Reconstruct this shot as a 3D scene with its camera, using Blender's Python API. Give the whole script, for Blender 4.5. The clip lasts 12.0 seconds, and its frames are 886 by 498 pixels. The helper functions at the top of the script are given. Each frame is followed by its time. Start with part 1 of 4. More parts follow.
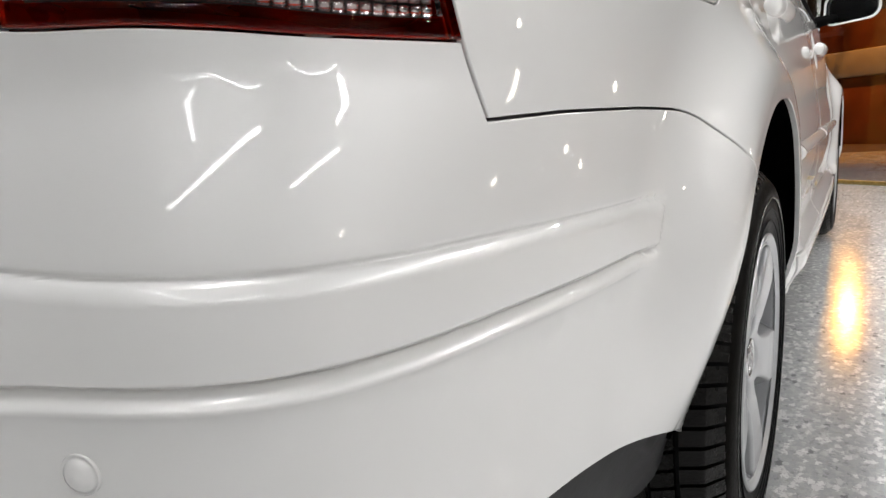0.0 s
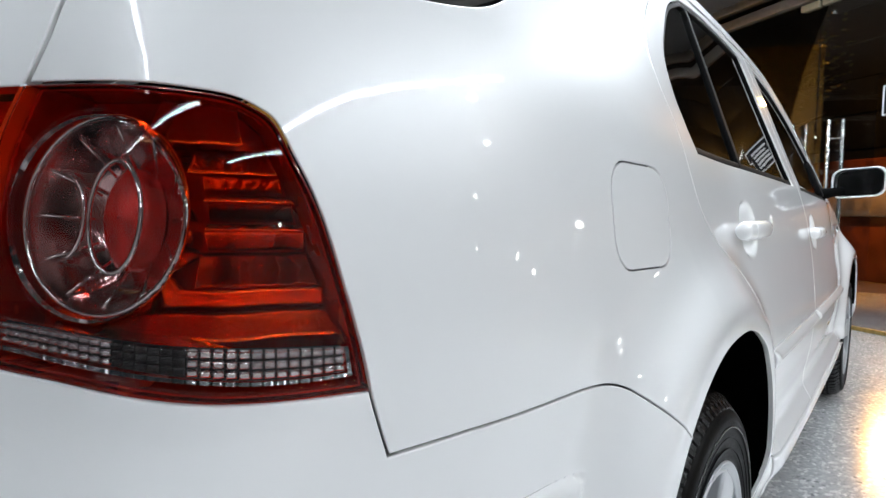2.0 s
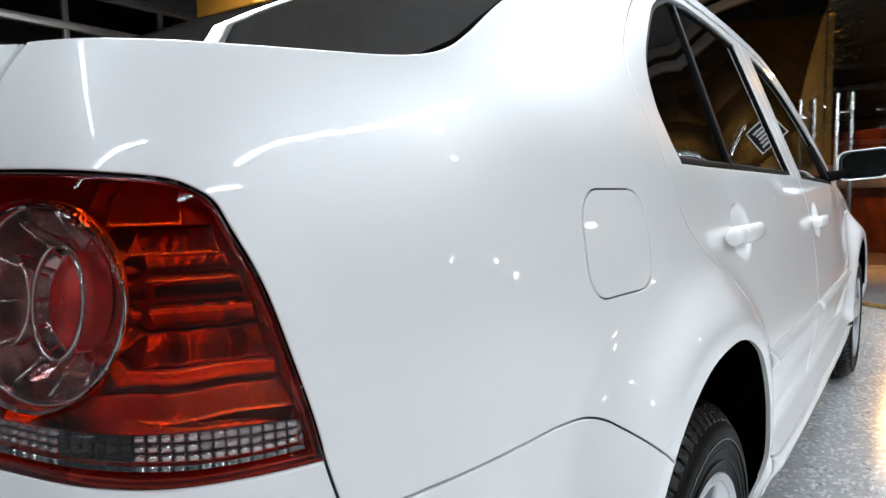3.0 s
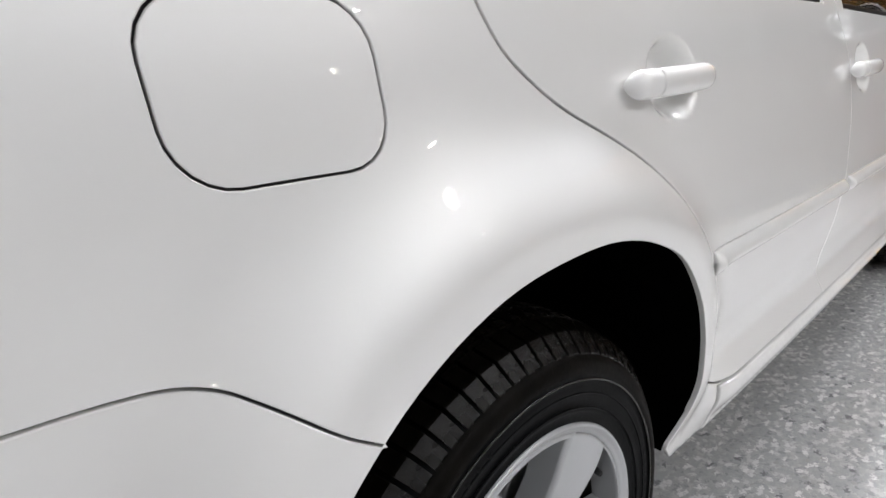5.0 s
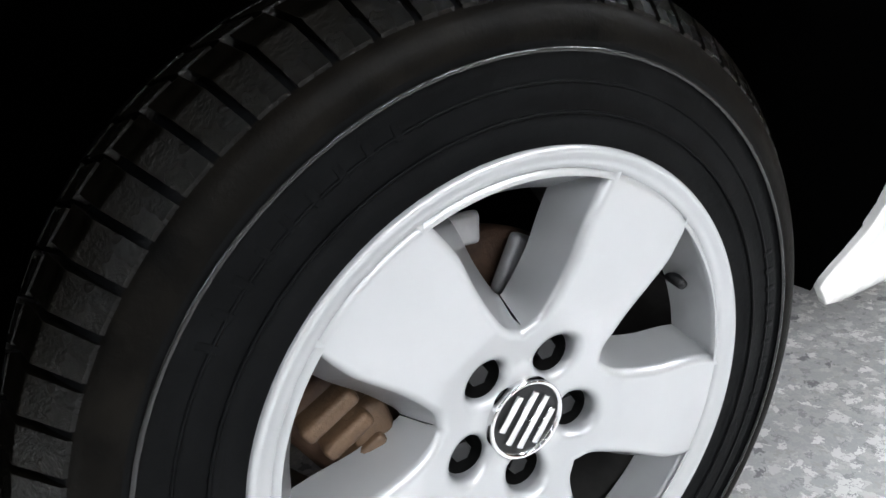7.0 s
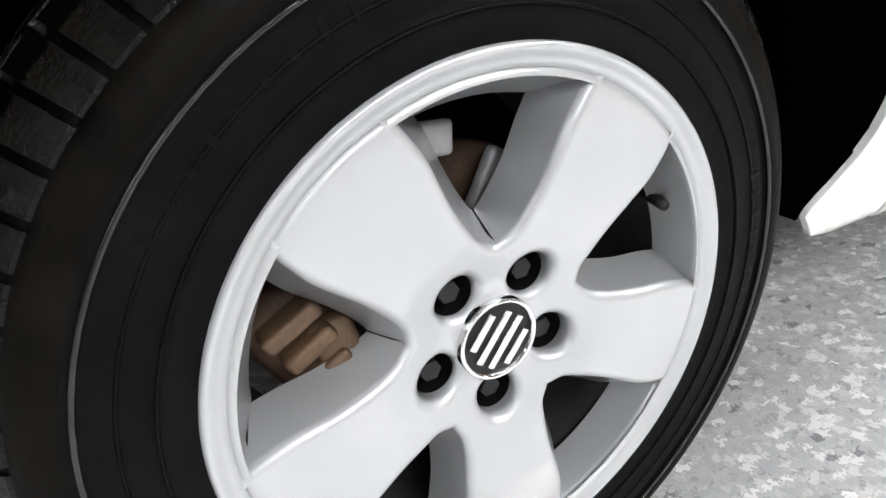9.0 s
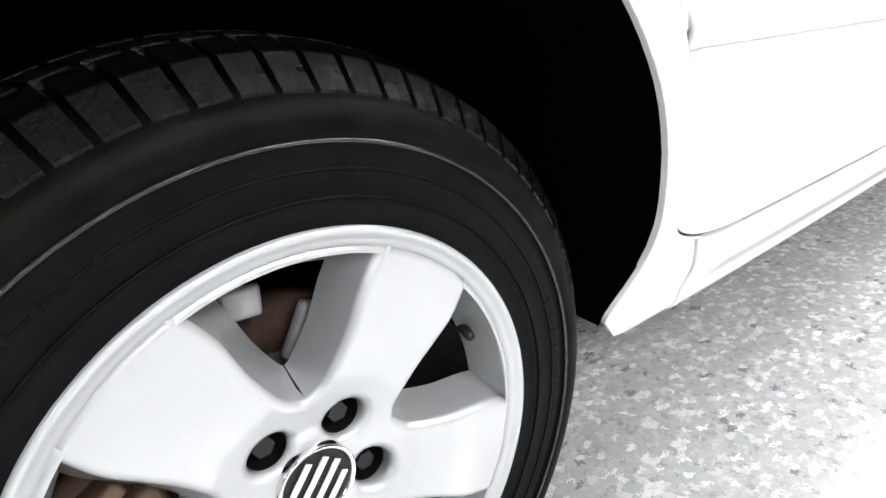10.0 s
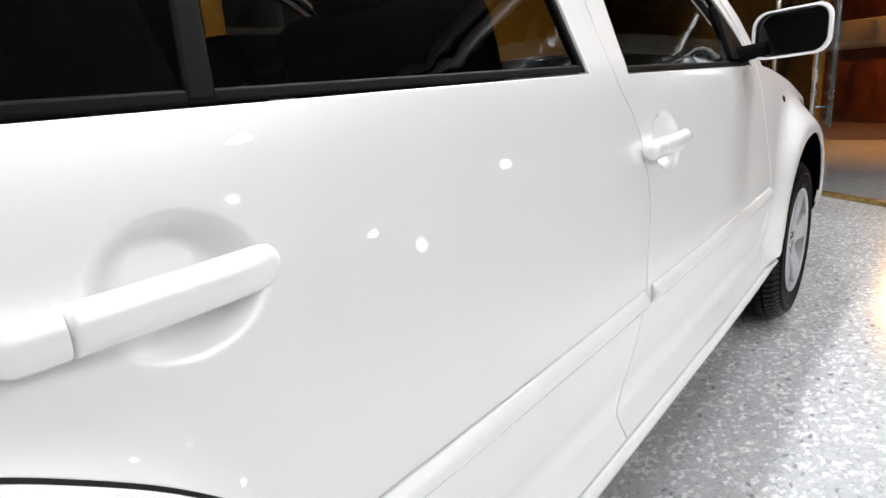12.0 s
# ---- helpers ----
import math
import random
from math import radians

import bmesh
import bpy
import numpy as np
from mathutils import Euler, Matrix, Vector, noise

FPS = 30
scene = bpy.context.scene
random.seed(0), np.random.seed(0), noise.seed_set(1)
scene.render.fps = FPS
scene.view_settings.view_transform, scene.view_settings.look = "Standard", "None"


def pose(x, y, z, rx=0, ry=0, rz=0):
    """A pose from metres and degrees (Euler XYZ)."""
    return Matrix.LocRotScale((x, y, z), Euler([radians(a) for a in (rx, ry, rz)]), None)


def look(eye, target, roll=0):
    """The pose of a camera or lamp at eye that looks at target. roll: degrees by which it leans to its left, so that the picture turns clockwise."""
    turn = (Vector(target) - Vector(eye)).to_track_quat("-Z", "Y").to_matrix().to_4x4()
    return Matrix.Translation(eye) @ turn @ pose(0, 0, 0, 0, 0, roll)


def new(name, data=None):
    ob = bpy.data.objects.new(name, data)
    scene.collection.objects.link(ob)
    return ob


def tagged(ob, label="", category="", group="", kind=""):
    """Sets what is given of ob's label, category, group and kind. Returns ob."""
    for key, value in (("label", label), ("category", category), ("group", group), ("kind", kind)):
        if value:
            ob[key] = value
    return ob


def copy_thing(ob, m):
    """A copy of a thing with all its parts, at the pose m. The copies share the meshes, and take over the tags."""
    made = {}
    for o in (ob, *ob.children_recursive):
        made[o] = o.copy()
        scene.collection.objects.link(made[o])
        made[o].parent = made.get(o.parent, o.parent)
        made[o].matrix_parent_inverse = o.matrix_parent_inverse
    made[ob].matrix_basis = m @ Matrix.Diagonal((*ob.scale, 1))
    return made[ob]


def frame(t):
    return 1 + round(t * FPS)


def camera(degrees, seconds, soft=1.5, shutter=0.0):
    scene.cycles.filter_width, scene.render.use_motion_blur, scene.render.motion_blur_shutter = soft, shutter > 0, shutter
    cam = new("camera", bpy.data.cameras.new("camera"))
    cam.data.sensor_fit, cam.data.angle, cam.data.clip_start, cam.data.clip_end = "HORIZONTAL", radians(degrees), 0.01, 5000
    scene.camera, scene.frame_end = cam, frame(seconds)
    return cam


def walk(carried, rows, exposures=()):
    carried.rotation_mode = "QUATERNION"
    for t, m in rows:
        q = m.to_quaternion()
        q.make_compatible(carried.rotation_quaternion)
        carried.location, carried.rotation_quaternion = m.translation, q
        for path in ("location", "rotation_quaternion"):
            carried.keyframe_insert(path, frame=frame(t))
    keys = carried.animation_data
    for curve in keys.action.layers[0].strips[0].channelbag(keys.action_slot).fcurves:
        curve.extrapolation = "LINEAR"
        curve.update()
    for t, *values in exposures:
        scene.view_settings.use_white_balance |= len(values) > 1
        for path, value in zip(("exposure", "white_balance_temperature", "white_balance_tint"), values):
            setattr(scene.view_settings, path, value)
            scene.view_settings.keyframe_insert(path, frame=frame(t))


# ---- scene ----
cam = camera(73.8, 12.0)
PATH = [
    (0, (0.947, 0.033, 0.679), (-0.202, 1.622, 0.287), -4.8),
    (0.5, (1.003, 0.066, 0.711), (-0.199, 1.614, 0.312), -2.2),
    (1, (1.038, 0.073, 0.753), (-0.121, 1.676, 0.456), -1.3),
    (1.5, (1.032, 0.076, 0.804), (-0.132, 1.69, 0.609), 0.6),
    (2, (1.034, 0.059, 0.855), (-0.193, 1.634, 0.74), 1.1),
    (2.5, (1.04, 0.053, 0.899), (-0.21, 1.606, 0.744), -0.3),
    (2.7, (1.052, 0.059, 0.912), (-0.208, 1.606, 0.762), -1.0),
    (4.3, (1.08, 0.41, 0.912), (-0.155, 1.923, 0.483), -1.7),
    (4.5, (1.116, 0.453, 0.903), (-0.207, 1.885, 0.456), -2.0),
    (5, (1.161, 0.554, 0.861), (-0.238, 1.866, 0.293), -3.2),
    (5.5, (1.158, 0.661, 0.799), (-0.447, 1.634, 0.108), -4.8),
    (6, (1.119, 0.745, 0.726), (-0.521, 1.549, -0.088), -2.9),
    (6.5, (1.101, 0.766, 0.62), (-0.561, 1.617, -0.097), -3.7),
    (7, (1.101, 0.788, 0.566), (-0.568, 1.618, -0.158), -6.1),
    (7.5, (1.099, 0.792, 0.533), (-0.553, 1.54, -0.311), -6.0),
    (7.7, (1.097, 0.791, 0.525), (-0.535, 1.534, -0.362), -6.0),
    (9.3, (1.101, 0.807, 0.539), (-0.488, 1.681, -0.303), -4.8),
    (9.5, (1.108, 0.815, 0.551), (-0.456, 1.755, -0.267), -4.8),
    (10, (1.14, 0.852, 0.605), (-0.321, 2.003, -0.131), -3.8),
    (10.5, (1.141, 0.913, 0.677), (-0.166, 2.219, -0.09), -3.2),
    (11, (1.166, 0.943, 0.755), (-0.056, 2.364, 0.056), -4.5),
    (11.5, (1.159, 1.042, 0.833), (-0.097, 2.492, 0.269), -6.0),
    (12, (1.2, 1.132, 0.962), (-0.055, 2.591, 0.417), -4.6),
]
EXPOSURES = [(0, -.12, 6800, 13), (1, -.08, 6500, 12), (1.5, -.05, 6300, 11), (2.5, .0, 6000, 9), (4.5, -.24, 6550, 12), (5, -.32, 6600, 14), (5.5, -.5, 6400, 12), (6, -.12, 6200, 11), (6.5, .45, 6300, 11), (7, .86, 6400, 11), (7.5, .9, 6450, 11), (9.5, .95, 6650, 12), (10, 1.12, 6600, 11), (10.5, 1.33, 6500, 10), (11, 1.1, 6500, 10), (11.5, .2, 6450, 10), (12, -.06, 6500, 13)]
walk(cam, [(t, look(eye, target, roll)) for t, eye, target, roll in PATH], EXPOSURES)


# ---- world and lights ----
CEIL = 3.0
world = bpy.data.worlds.new("night")
scene.world = world
world.use_nodes = True
world.node_tree.nodes["Background"].inputs[0].default_value = (.10, .12, .2, 1)
world.node_tree.nodes["Background"].inputs[1].default_value = .08
TUBES = [  # middle of each lamp in plan, its turn, its power and its share of the full length
    (4.6, .25, 28, 62, 1), (3.5, 2.15, 34, 66, 1), (1.35, 3.92, 60, 46, .52), (2.55, -3.55, -34, 46, 1), (1.25, -5.5, -34, 16, 1), (.55, -2.75, 32, 15, 1), (5.9, -2.1, -6, 46, 1),
    # the pair at x = -2.6 is unseen, added to light the left side
    (.35, .2, 0, 42, 1), (.35, 2.8, 0, 80, 1), (-2.6, -.6, 0, 18, 1), (-2.6, 2.4, 0, 28, 1)]
SPOTS = [(3.85, 2.85, 26), (5.3, 4.1, 20)]  # round lamps by the street front; second one unseen, added to light the floor


def area(name, at, size, power, colour, turn=0.0, facing=None):
    lamp = bpy.data.lights.new(name, "AREA")
    lamp.shape, lamp.size, lamp.size_y = "RECTANGLE", size[0], size[1]
    lamp.energy, lamp.color = power, colour
    ob = new(name, lamp)
    ob.matrix_world = look(at, facing) if facing else pose(*at, 0, 0, turn)
    return ob


for x, y, turn, power, share in TUBES:
    area("tube_light", (x, y, CEIL - .085), (.14 if x == .35 else .13, 2.3 * share), power, (.93, .97, 1.0), turn)
for x, y, power in SPOTS:
    area("spot_light", (x, y, CEIL - .075), (.20, .20), power, (1.0, .97, .92)).data.shape = "DISK"
sodium = bpy.data.lights.new("sodium_light", "POINT")
sodium.energy, sodium.color, sodium.shadow_soft_size = 700, (1.0, .48, .10), .10
new("sodium_light", sodium).location = (.75, 23.2, 6.45)
kerb_lamp = bpy.data.lights.new("sodium_light", "SPOT")  # unseen street lamp over the far kerb, added for the orange pool there
kerb_lamp.energy, kerb_lamp.color, kerb_lamp.shadow_soft_size = 3200, (1.0, .40, .06), .08
kerb_lamp.spot_size, kerb_lamp.spot_blend = radians(46), .8
new("sodium_light", kerb_lamp).matrix_world = look((-.3, 9.55, 6.5), (.35, 9.5, 0))

# ---- materials ----


class Nodes:
    """A node material, with short calls for what the materials below need."""

    def __init__(self, name):
        self.m = bpy.data.materials.new(name)
        self.m.use_nodes = True
        self.t = self.m.node_tree
        self.p = self.t.nodes["Principled BSDF"]
        self.coord = self.t.nodes.new("ShaderNodeTexCoord").outputs["Object"]

    def put(self, key, value):
        s = self.p.inputs[key]
        if hasattr(value, "is_linked"):
            self.t.links.new(value, s)
        else:
            s.default_value = (*value, 1) if isinstance(value, tuple) else value
        return self

    def link(self, a, b):
        self.t.links.new(a, b)

    def noise(self, scale, detail=4, rough=.6, stretch=None):
        n = self.t.nodes.new("ShaderNodeTexNoise")
        n.inputs["Scale"].default_value, n.inputs["Detail"].default_value, n.inputs["Roughness"].default_value = scale, detail, rough
        self.link(self.scaled(stretch) if stretch else self.coord, n.inputs["Vector"])
        return n.outputs["Fac"]

    def scaled(self, s):
        n = self.t.nodes.new("ShaderNodeMapping")
        n.inputs["Scale"].default_value = s
        self.link(self.coord, n.inputs["Vector"])
        return n.outputs[0]

    def ramp(self, fac, stops, sharp=False):
        n = self.t.nodes.new("ShaderNodeValToRGB")
        n.color_ramp.interpolation = "CONSTANT" if sharp else "LINEAR"
        e = n.color_ramp.elements
        while len(e) < len(stops):
            e.new(.5)
        for k, (at, c) in zip(e, stops):
            k.position, k.color = at, (*c, 1) if isinstance(c, tuple) else (c, c, c, 1)
        self.link(fac, n.inputs[0])
        return n.outputs[0]

    def mix(self, fac, a, b, how="MIX"):
        n = self.t.nodes.new("ShaderNodeMixRGB")
        n.blend_type = how
        for s, v in zip(n.inputs, (fac, a, b)):
            if hasattr(v, "is_linked"):
                self.link(v, s)
            else:
                s.default_value = (*v, 1) if isinstance(v, tuple) else v
        return n.outputs[0]

    def bump(self, height, strength=.2, distance=.002):
        n = self.t.nodes.new("ShaderNodeBump")
        n.inputs["Strength"].default_value, n.inputs["Distance"].default_value = strength, distance
        self.link(height, n.inputs["Height"])
        self.link(n.outputs[0], self.p.inputs["Normal"])
        return self


def plain(name, colour, rough, metal=0.0, vary=.12, scale=30, relief=0.0, coat=0.0, gloss=.5):
    k = Nodes(name)
    f = k.noise(scale)
    k.put("Base Color", k.ramp(f, [(.3, tuple(c * (1 - vary) for c in colour)), (.7, tuple(min(1, c * (1 + vary)) for c in colour))]))
    k.put("Roughness", k.ramp(k.noise(scale * .2), [(.3, max(0, rough - .06)), (.7, rough + .06)])).put("Metallic", metal).put("Specular IOR Level", gloss)
    if relief:
        k.bump(k.noise(scale * 6), relief)
    if coat:
        k.put("Coat Weight", coat).put("Coat Roughness", .04)
    return k.m


def glow(name, colour, strength):
    k = Nodes(name)
    k.put("Base Color", (.8, .8, .8)).put("Emission Color", colour).put("Emission Strength", strength)
    return k.m


def glass(name, tint, gloss=.02, ior=1.5):
    """A thin sheet: tinted see-through with a mirror gloss on it."""
    k = Nodes(name)
    see, shine, mix, fres = (k.t.nodes.new("ShaderNode" + n) for n in ("BsdfTransparent", "BsdfGlossy", "MixShader", "Fresnel"))
    see.inputs[0].default_value = (*tint, 1)
    shine.inputs["Roughness"].default_value = gloss
    fres.inputs["IOR"].default_value = ior
    k.link(fres.outputs[0], mix.inputs[0])
    k.link(see.outputs[0], mix.inputs[1])
    k.link(shine.outputs[0], mix.inputs[2])
    k.link(mix.outputs[0], k.t.nodes["Material Output"].inputs[0])
    return k.m


def make_paint():
    k = Nodes("white_car_paint")
    f = k.noise(3, 2)
    k.put("Base Color", k.ramp(f, [(.3, (.80, .795, .78)), (.7, (.83, .825, .81))])).put("Roughness", .44).put("Metallic", .18)
    k.put("Coat Weight", 1.0).put("Coat Roughness", .025).put("Coat IOR", 1.46).put("Specular IOR Level", .4)
    return k.m


def make_terrazzo():
    k = Nodes("polished_terrazzo")
    warp = k.t.nodes.new("ShaderNodeMixRGB")
    warp.inputs[0].default_value = .026
    n = k.t.nodes.new("ShaderNodeTexNoise")
    n.inputs["Scale"].default_value = 150
    n.inputs["Detail"].default_value = 5
    geo = k.t.nodes.new("ShaderNodeNewGeometry").outputs["Position"]
    k.coord = geo
    k.link(geo, n.inputs["Vector"])
    k.link(geo, warp.inputs[1])
    k.link(n.outputs["Color"], warp.inputs[2])

    def chips(scale, seed):
        m = k.t.nodes.new("ShaderNodeMapping")
        m.inputs["Location"].default_value = (seed, seed * 1.7, 0)
        m.inputs["Rotation"].default_value = (0, 0, seed)
        m.inputs["Scale"].default_value = (1, .62, 1)
        k.link(warp.outputs[0], m.inputs[0])
        out = []
        for feature in ("F1", "DISTANCE_TO_EDGE"):
            v = k.t.nodes.new("ShaderNodeTexVoronoi")
            v.voronoi_dimensions, v.feature = "2D", feature
            v.inputs["Scale"].default_value = scale
            k.link(m.outputs[0], v.inputs["Vector"])
            out.append(v.outputs["Color"] if feature == "F1" else v.outputs["Distance"])
        s = k.t.nodes.new("ShaderNodeSeparateColor")
        k.link(out[0], s.inputs[0])
        return s.outputs[0], s.outputs[1], out[1]
    a, a2, ae = chips(170, 1.3)
    b, b2, be = chips(98, 4.1)
    grit = k.ramp(k.noise(260, 3), [(.35, (.46, .465, .47)), (.65, (.56, .56, .555))])
    small = k.ramp(a, [(0, (.36, .365, .37)), (.10, (.47, .475, .48)), (.5, (.53, .53, .525)), (.8, (.62, .615, .605)), (.93, (.46, .455, .44))], True)
    big = k.ramp(b, [(0, (.66, .66, .655)), (.35, (.78, .775, .765)), (.74, (.27, .275, .28)), (.82, (.86, .855, .84))], True)
    c = k.mix(k.ramp(ae, [(.02, 0.0), (.10, .85)]), grit, small)
    pick = k.mix(1.0, k.ramp(b2, [(0, 1.0), (.28, 0.0)], True), k.ramp(be, [(.05, 0.0), (.09, 1.0)]), "MULTIPLY")
    c = k.mix(pick, c, big)
    k.put("Base Color", k.mix(1.0, c, k.ramp(k.noise(1.4, 5), [(.3, .76), (.7, .93)]), "MULTIPLY"))
    k.put("Roughness", k.ramp(k.noise(5, 5), [(.3, .10), (.7, .19)])).put("Specular IOR Level", .6)
    k.bump(k.noise(45, 3), .05, .002)
    return k.m


PAINT = make_paint()
TERRAZZO = make_terrazzo()
RUBBER = plain("tyre_rubber", (.0032, .0034, .0037), .42, vary=.35, scale=40, relief=.2, gloss=.045)
DUSTY = plain("dusty_shoulder_rubber", (.0032, .0027, .0021), .5, vary=.8, scale=30, relief=.3, gloss=.05)
TREAD = plain("dusty_tread_rubber", (.0022, .0019, .0014), .26, vary=.8, scale=60, relief=.5, gloss=.19)
WETRUBBER = plain("shiny_rubber_rib", (.006, .006, .006), .22, vary=.3, scale=40, relief=.2, gloss=.5)
ALLOY = plain("silver_painted_alloy", (.45, .46, .47), .36, .36, .03, 12, .02, .7)
CHROME = plain("chrome", (.8, .8, .8), .08, 1.0, .03)
STEEL = plain("brushed_steel", (.55, .55, .54), .25, 1.0, .1, 60)
GAPSHADE = plain("panel_gap_shade", (.10, .10, .10), .6)
BLACK = plain("black_plastic", (.010, .010, .011), .5, vary=.3, relief=.1, gloss=.3)
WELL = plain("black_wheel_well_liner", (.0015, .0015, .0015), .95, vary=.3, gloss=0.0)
TRIM = plain("black_rubber_trim", (.003, .003, .003), .6, vary=.2, gloss=.07)
RUST = plain("rusty_brake_iron", (.07, .040, .026), .65, .4, .5, 40, .3)
RIBRUST = plain("brown_iron_rib", (.11, .066, .038), .5, .3, .4, 40, .3)
CLOTH = plain("dark_seat_cloth", (.016, .016, .018), .95, vary=.3, scale=90, relief=.2, gloss=.05)
DIRTY = plain("grey_cast_metal", (.2, .19, .18), .5, .6, .3, 50, .2)
# inner barrel coloured near black for the shade behind the spokes
BARRELSHADE = plain("shaded_barrel_metal", (.022, .021, .020), .6, .3, .4, 30, .2)
ZINC = plain("grey_zinc_plate", (.40, .40, .41), .5, .3, .15, 40, .1)
LINING = plain("dark_matt_lining", (.006, .006, .006), .95, vary=.3, gloss=.0)
HOLESHADE = plain("hole_shade", (.004, .004, .004), .8, gloss=.05)
DARKGLASS = glass("tinted_glass", (.40, .41, .405), 0.0)
SHOPGLASS = glass("shop_window_glass", (.86, .88, .87), 0.0)
LENSRED = glass("red_lamp_lens", (.99, .19, .03), .01, 1.35)
LENSCLEAR = glass("clear_lamp_lens", (.86, .80, .79), .01)
BOWL = plain("pink_silvered_bowl", (.72, .50, .49), .06, 1.0, .2, 60, .10)
PRISM = plain("grey_lamp_prism", (.5, .5, .52), .2, .8, .3, 50, .2)
SILVER = plain("lamp_reflector", (.75, .75, .75), .14, 1.0, .05)
# mottled red paints bright and dim facets into the colour
REDBACK = plain("red_lamp_reflector", (1.0, .16, .014), .22, .2, .75, 26, .5)
MIDRED = plain("red_lamp_housing", (.30, .014, .006), .25, .3, .3, 30)
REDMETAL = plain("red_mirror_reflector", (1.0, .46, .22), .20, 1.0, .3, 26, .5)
# same reflector coloured darker, for bands that mirror the dark room
DARKREFLECTION = plain("red_reflector_dim_reflection", (.30, .07, .03), .16, 1.0, .3, 26, .4)
MIRROR = plain("mirror_silver", (.86, .88, .9), .01, 1.0, .0)
CEILING = plain("ceiling_paint", (.10, .10, .10), .8, vary=.1, scale=6)
PLASTER = plain("wall_plaster", (.6, .58, .54), .8, vary=.06, scale=4, relief=.1)
OCHRE = plain("ochre_painted_wall", (.72, .31, .025), .6, vary=.15, scale=3, relief=.1)
BROWN = plain("red_brown_street_wall", (.16, .04, .014), .16, vary=.4, scale=4, relief=.2)
BEIGE = plain("beige_band", (.36, .29, .22), .7, vary=.15, scale=5, relief=.1)
NIGHT = plain("dark_slate_cladding", (.009, .0075, .007), .5, vary=.5, scale=5, relief=.1)
PAVING = plain("brown_paving", (.085, .05, .028), .6, vary=.3, scale=9, relief=.25, gloss=.15)
ASPHALT = plain("asphalt", (.05, .05, .05), .8, vary=.3, scale=40, relief=.4)
ALU = plain("aluminium_frame", (.5, .49, .46), .38, .85, .12, 40)
BRASS = plain("brass_strip", (.42, .32, .12), .35, .8, .35, 30, .1)
WHITE = plain("white_enamel", (.8, .8, .79), .4, vary=.04)
TUBE = glow("tube_glow", (.93, .97, 1.0), 8)
SODIUM = glow("sodium_glow", (1.0, .5, .10), 30)
LEAF = plain("street_tree_leaf", (.09, .08, .02), .6, vary=.4, scale=20)
BARK = plain("street_tree_bark", (.06, .045, .03), .9, vary=.4, scale=30, relief=.4)
FITTING = plain("beige_metal_fitting", (.55, .48, .33), .4, .3, .1)
SPOT = glow("small_lamp_glow", (1.0, .95, .85), 45)

# ---- building helpers ----


def part(name, mesh, material, parent=None, label=""):
    """Links a mesh as one object; under a parent it is a part."""
    if isinstance(mesh, bmesh.types.BMesh):
        bm, mesh = mesh, bpy.data.meshes.new(name)
        bm.to_mesh(mesh)
        bm.free()
    if material and not mesh.materials:
        mesh.materials.append(material)
    ob = new(name, mesh)
    ob.parent = parent
    if label:
        ob["label"] = label
    return ob


def thing(name, label, category, group="", at=(0, 0, 0)):
    ob = tagged(new(name), label, category, group)
    ob.location = at
    return ob


def from_lists(name, verts, faces, normals=None, flat=False):
    me = bpy.data.meshes.new(name)
    me.from_pydata([tuple(v) for v in verts], [], faces)
    me.update()
    if not flat:
        me.polygons.foreach_set("use_smooth", [True] * len(me.polygons))
    if normals is not None:
        me.normals_split_custom_set_from_vertices([tuple(n) for n in normals])
    return me


def block(size, at=(0, 0, 0), bevel=.0, turn=None, seg=2):
    bm = bmesh.new()
    bmesh.ops.create_cube(bm, size=1, matrix=Matrix.Diagonal((*size, 1)))
    if bevel:
        bmesh.ops.bevel(bm, geom=bm.edges[:], offset=bevel, segments=seg, profile=.5, affect="EDGES")
        for f in bm.faces:
            f.smooth = True
    bmesh.ops.transform(bm, matrix=Matrix.Translation(at) @ (turn or Matrix()), verts=bm.verts)
    return bm


def tube(points, radius, seg=10, closed=False):
    """A round rod along points; radius may be a list."""
    pts = [Vector(p) for p in points]
    n, verts, faces = len(pts), [], []
    side = None
    for i, p in enumerate(pts):
        a, b = (pts[i - 1], pts[(i + 1) % n]) if closed else (pts[max(i - 1, 0)], pts[min(i + 1, n - 1)])
        d = (b - a).normalized()
        side = (side - d * side.dot(d)).normalized() if side else d.orthogonal().normalized()
        up = d.cross(side)
        r = radius[i] if isinstance(radius, (list, tuple)) else radius
        verts += [p + (side * math.cos(k * math.tau / seg) + up * math.sin(k * math.tau / seg)) * r for k in range(seg)]
    for i in range(n if closed else n - 1):
        for k in range(seg):
            j, l = (i + 1) % n, (k + 1) % seg
            faces.append((i * seg + k, i * seg + l, j * seg + l, j * seg + k))
    if not closed:
        faces += [tuple(range(seg - 1, -1, -1)), tuple(range((n - 1) * seg, n * seg))]
    return from_lists("tube", verts, faces)


def lathe(profile, seg=96, axis="X"):
    """Turns (along the axis, radius) round the axis."""
    verts, faces, n = [], [], len(profile)
    for k in range(seg):
        a = k * math.tau / seg
        for d, r in profile:
            verts.append((d, r * math.cos(a), r * math.sin(a)))
    for k in range(seg):
        j = (k + 1) % seg
        faces += [(k * n + i, k * n + i + 1, j * n + i + 1, j * n + i) for i in range(n - 1)]
    return from_lists("lathe", verts, faces)


def loft(rows):
    """A smooth sheet through rows of points of equal length."""
    n = len(rows[0])
    return from_lists("loft", [p for r in rows for p in r], [(i * n + k, i * n + k + 1, (i + 1) * n + k + 1, (i + 1) * n + k) for i in range(len(rows) - 1) for k in range(n - 1)])


